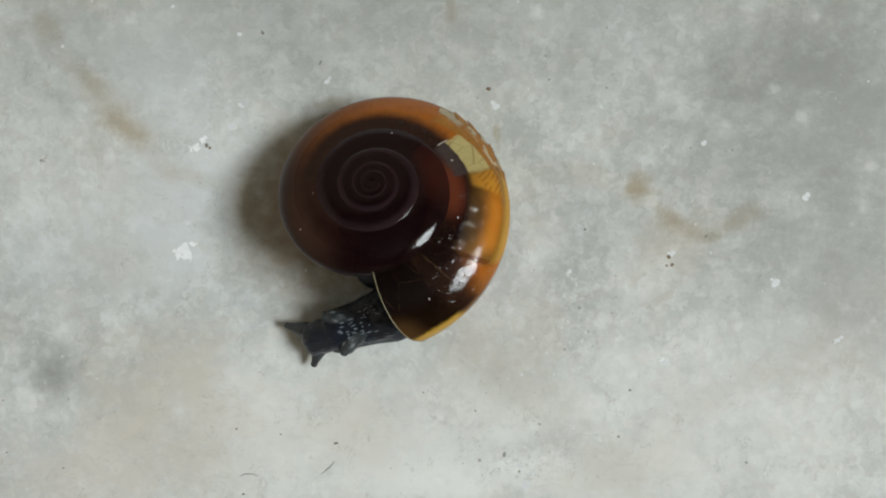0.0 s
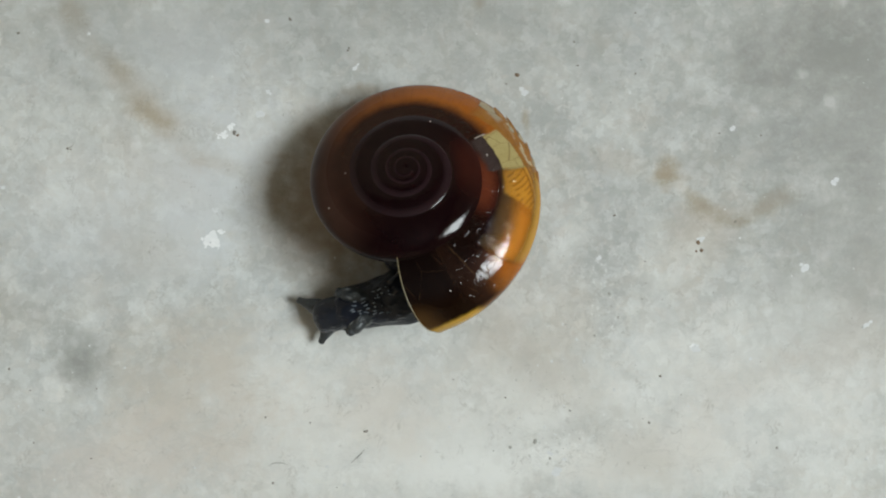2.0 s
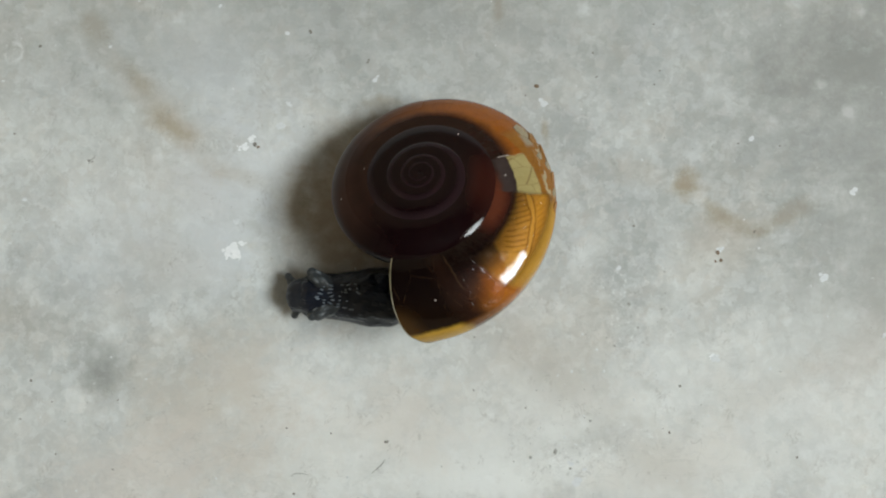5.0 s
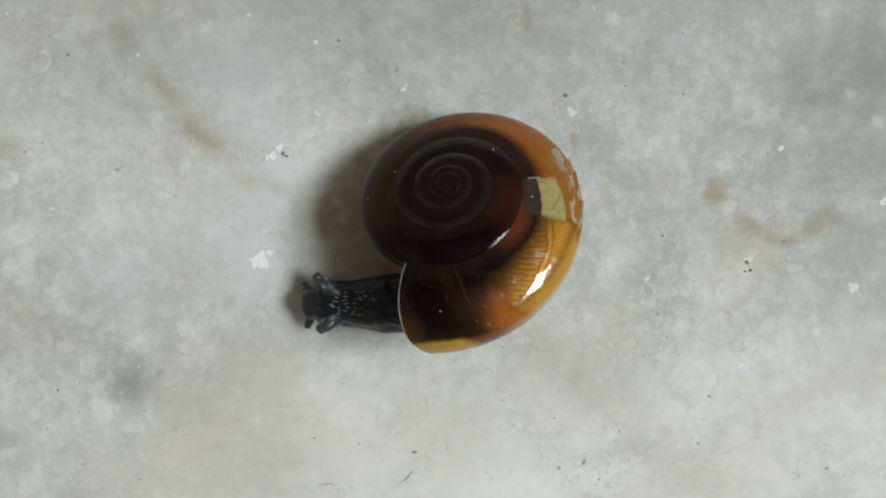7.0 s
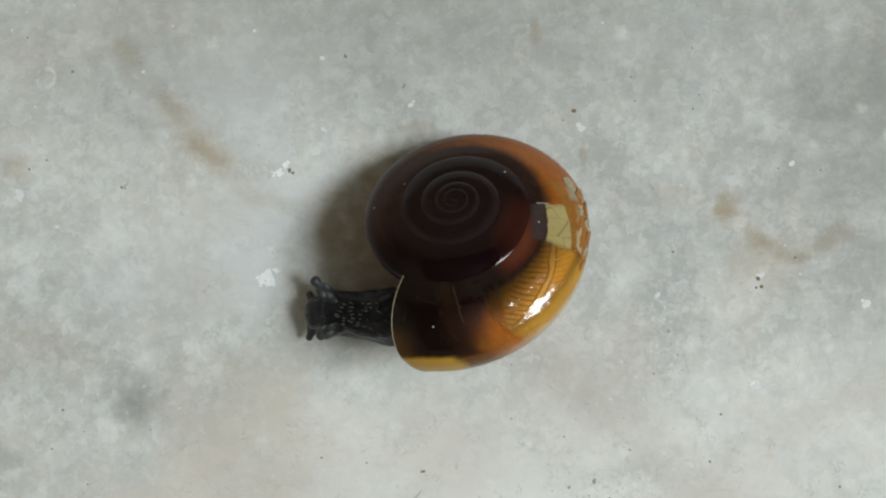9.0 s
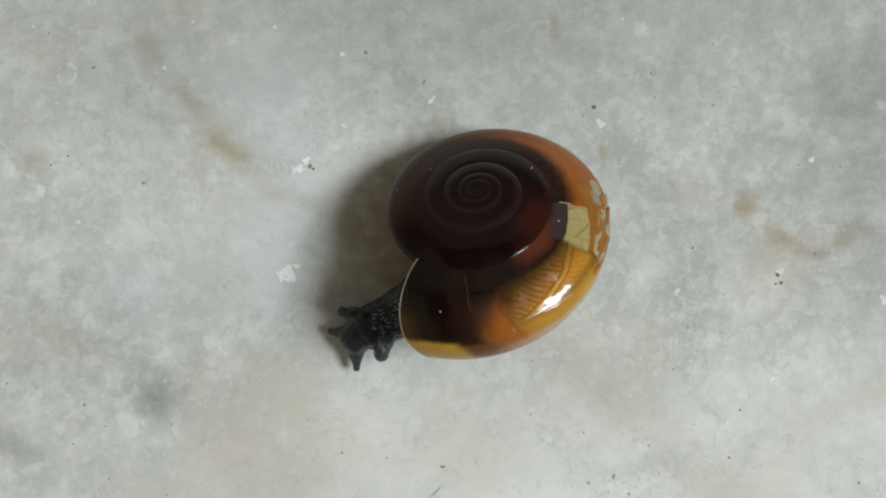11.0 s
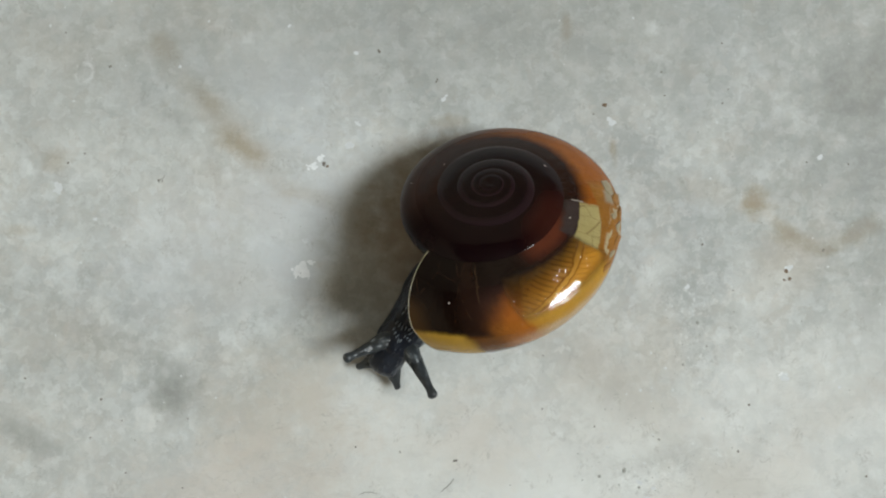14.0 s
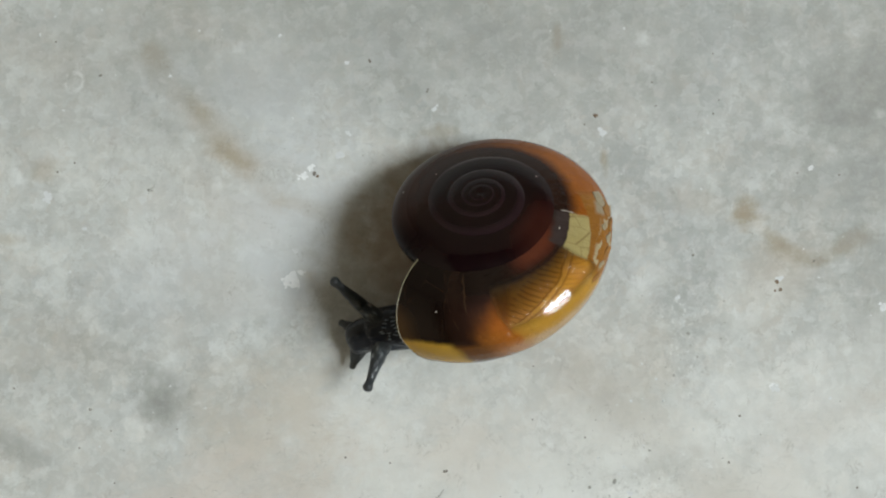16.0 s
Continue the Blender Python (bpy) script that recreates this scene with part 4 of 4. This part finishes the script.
EYE_STALK_A = [
    (0, -10.115, -6.4, 3.45),
    (0.5, -10.669, -6.443, 3.45),
    (1, -10.988, -6.436, 3.45),
    (1.5, -11.307, -5.971, 3.45),
    (2, -11.509, -5.449, 3.45),
    (2.5, -11.917, -4.218, 3.45),
    (3, -12.855, -3.293, 3.45),
    (3.5, -13.609, -2.503, 3.45),
    (6, -16.993, -2.689, 3.45),
    (6.5, -17.518, -2.66, 3.45),
    (7, -17.558, -2.19, 3.45),
    (7.5, -17.495, -1.231, 3.45),
    (8, -17.758, -0.754, 3.45),
    (8.5, -18.084, -0.691, 3.45),
    (9, -18.3, -0.955, 3.45),
    (9.5, -19.098, -1.594, 3.45),
    (12, -17.241, -6.086, 4.271),
    (12.5, -17.258, -7.225, 4.436),
    (13, -18.197, -8.063, 4.6),
    (13.5, -18.321, -8.548, 4.6),
    (14, -18.556, -8.375, 4.6),
    (14.5, -19.383, -8.582, 4.6),
    (15, -19.986, -8.191, 4.6),
    (15.5, -19.991, -4.357, 4.6),
    (16, -18.677, -0.836, 4.6),
]
EYE_STALK_B = [
    (0, -8.455, -9.632, 3.3),
    (0.5, -8.807, -9.515, 3.3),
    (1, -9.228, -9.643, 3.3),
    (1.5, -9.957, -9.533, 3.3),
    (2, -10.54, -9.001, 3.3),
    (2.5, -10.847, -7.58, 3.3),
    (3, -12.506, -7.013, 3.3),
    (3.5, -13.835, -5.954, 3.3),
    (6, -16.473, -7.155, 3.3),
    (6.5, -16.991, -7.211, 3.3),
    (7, -17.319, -6.924, 3.3),
    (7.5, -17.596, -6.124, 3.3),
    (8, -18.098, -5.344, 3.3),
    (8.5, -18.522, -5.28, 3.3),
    (9, -17.981, -5.878, 3.3),
    (9.5, -17.498, -6.14, 3.3),
    (12, -12.499, -9.2, 4.229),
    (12.5, -12.037, -9.822, 4.414),
    (13, -11.855, -10.803, 4.6),
    (13.5, -11.531, -11.439, 4.6),
    (14, -11.111, -11.608, 4.6),
    (14.5, -10.949, -11.972, 4.6),
    (15, -11.498, -12.271, 4.6),
    (15.5, -14.03, -11.9, 4.6),
    (16, -15.858, -10.099, 4.6),
]
FEELER_A = [
    (0, -13.553, -7.292, 1.4),
    (0.5, -14.103, -7.346, 1.4),
    (1, -14.32, -7.628, 1.4),
    (1.5, -14.934, -7.332, 1.4),
    (2, -15.029, -6.212, 1.4),
    (2.5, -15.28, -5.148, 1.4),
    (3, -15.951, -3.721, 1.4),
    (3.5, -16.516, -2.627, 1.4),
    (6, -18.292, -3.308, 1.4),
    (6.5, -18.508, -3.349, 1.4),
    (7, -18.737, -2.913, 1.4),
    (7.5, -18.528, -2.33, 1.4),
    (8, -18.649, -1.937, 1.4),
    (8.5, -18.97, -1.834, 1.4),
    (9, -18.951, -2.197, 1.4),
    (9.5, -19.556, -2.857, 1.4),
    (12, -18.353, -8.058, 1.4),
    (12.5, -18.044, -8.92, 1.4),
    (13, -17.793, -9.321, 1.4),
    (13.5, -17.69, -9.437, 1.4),
    (14, -17.794, -9.408, 1.4),
    (14.5, -18.169, -9.624, 1.4),
    (15, -18.376, -9.489, 1.4),
    (15.5, -18.709, -6.812, 1.4),
    (16, -18.404, -4.584, 1.4),
]
FEELER_B = [
    (0, -11.102, -10.881, 1.4),
    (0.5, -11.539, -10.827, 1.4),
    (1, -11.761, -11.099, 1.4),
    (1.5, -12.318, -10.778, 1.4),
    (2, -13.049, -9.94, 1.4),
    (2.5, -13.735, -8.827, 1.4),
    (3, -15.046, -7.621, 1.4),
    (3.5, -16.049, -6.4, 1.4),
    (6, -17.685, -7.088, 1.4),
    (6.5, -18.141, -7.165, 1.4),
    (7, -18.468, -6.774, 1.4),
    (7.5, -18.656, -6.554, 1.4),
    (8, -18.683, -6.147, 1.4),
    (8.5, -19.009, -6.093, 1.4),
    (9, -18.984, -6.209, 1.4),
    (9.5, -18.812, -6.915, 1.4),
    (12, -14.709, -10.383, 1.4),
    (12.5, -14.044, -10.716, 1.4),
    (13, -13.938, -10.871, 1.4),
    (13.5, -14.019, -11.185, 1.4),
    (14, -14.274, -11.305, 1.4),
    (14.5, -14.652, -11.72, 1.4),
    (15, -15.051, -11.723, 1.4),
    (15.5, -16.672, -10.521, 1.4),
    (16, -17.352, -8.606, 1.4),
]


def aim(origin, target):
    """A pose at origin whose x axis points to target and whose z axis stays up; millimetres."""
    d = (Vector(target) - Vector(origin)).normalized()
    side = Vector((0, 0, 1)).cross(d).normalized()
    up = d.cross(side)
    m = Matrix((d, side, up)).transposed().to_4x4()
    m.translation = Vector(origin) * MM
    return m


def motions():
    walk(shell, [(t, pose(x * MM, y * MM, z * MM, rx, ry, rz)) for t, x, y, z, rx, ry, rz in SHELL_PATH])
    slide = [(0, 32), (1, 30), (2, 25), (3, 15), (3.5, 11), (6, 2), (7.5, 0), (16, 0)]  # the animal turns inside its shell
    walk(mantle, [(t, pose(0, 0, 0, 0, 0, a)) for t, a in slide])
    rows = {k: [] for k in ("head", "neck", "sole", "foot", "ab", "at", "bb", "bt", "fa", "fb")}
    for (t, *h), (_, *nk), (_, *a), (_, *b), (_, *c), (_, *d), s in zip(HEAD_PATH, NECK_PATH, EYE_STALK_A, EYE_STALK_B, FEELER_A, FEELER_B, SHELL_PATH):
        h, nk, a, b, c, d = map(Vector, (h, nk, a, b, c, d))
        way = (h - nk).normalized()
        face = (c + d) / 2
        reach = (face - h) * (0.55 * max(0.0, 1 - 1.2 / (face - h).length))  # the snout pushes out between the feelers
        snout = h + Vector((reach.x, reach.y, 0))
        rows["head"].append((t, aim(snout, snout + (face - h).normalized() * 0.5 + way * 0.5)))
        rows["neck"].append((t, aim(h - way * 0.4, h + way * 5)))
        flat = Vector((way.x, way.y, 0))
        low = Vector((h.x, h.y, 0.62))
        low += 0.15 * Vector((-way.y, way.x, 0))  # the foot leans to one side
        rows["sole"].append((t, aim(low - flat * 0.6, low + flat * 5)))
        mid = Vector((s[1], s[2], 1.7)) + Vector((0.5, -6.0, 0))
        rows["foot"].append((t, aim(mid, Vector((nk.x, nk.y, 1.7)))))
        for base, tip, p, side in (("ab", "at", a, 1), ("bb", "bt", b, -1)):
            back = 1.7  # the stalk's root; further back in the neck when the stalk is drawn in
            while True:
                crown = h - way * back + Vector((0, 0, 0.38 + 0.26 * (back - 1.7))) + side * 0.25 * Vector((way.y, -way.x, 0))
                if (p - crown).length > 3.3 or back > 6:
                    break
                back += 0.1
            rows[base].append((t, aim(crown, p)))
            rows[tip].append((t, aim(p, p + (p - crown))))
        for key, p in (("fa", c), ("fb", d)):
            rows[key].append((t, aim(p, p + (p - (h + way * 0.3)))))
    for key, ob in (("head", head), ("neck", neck), ("sole", sole_front), ("foot", foot), ("ab", stalk_a[0]), ("at", stalk_a[1]), ("bb", stalk_b[0]), ("bt", stalk_b[1]), ("fa", feelers[0]), ("fb", feelers[1])):
        walk(ob, rows[key])


motions()
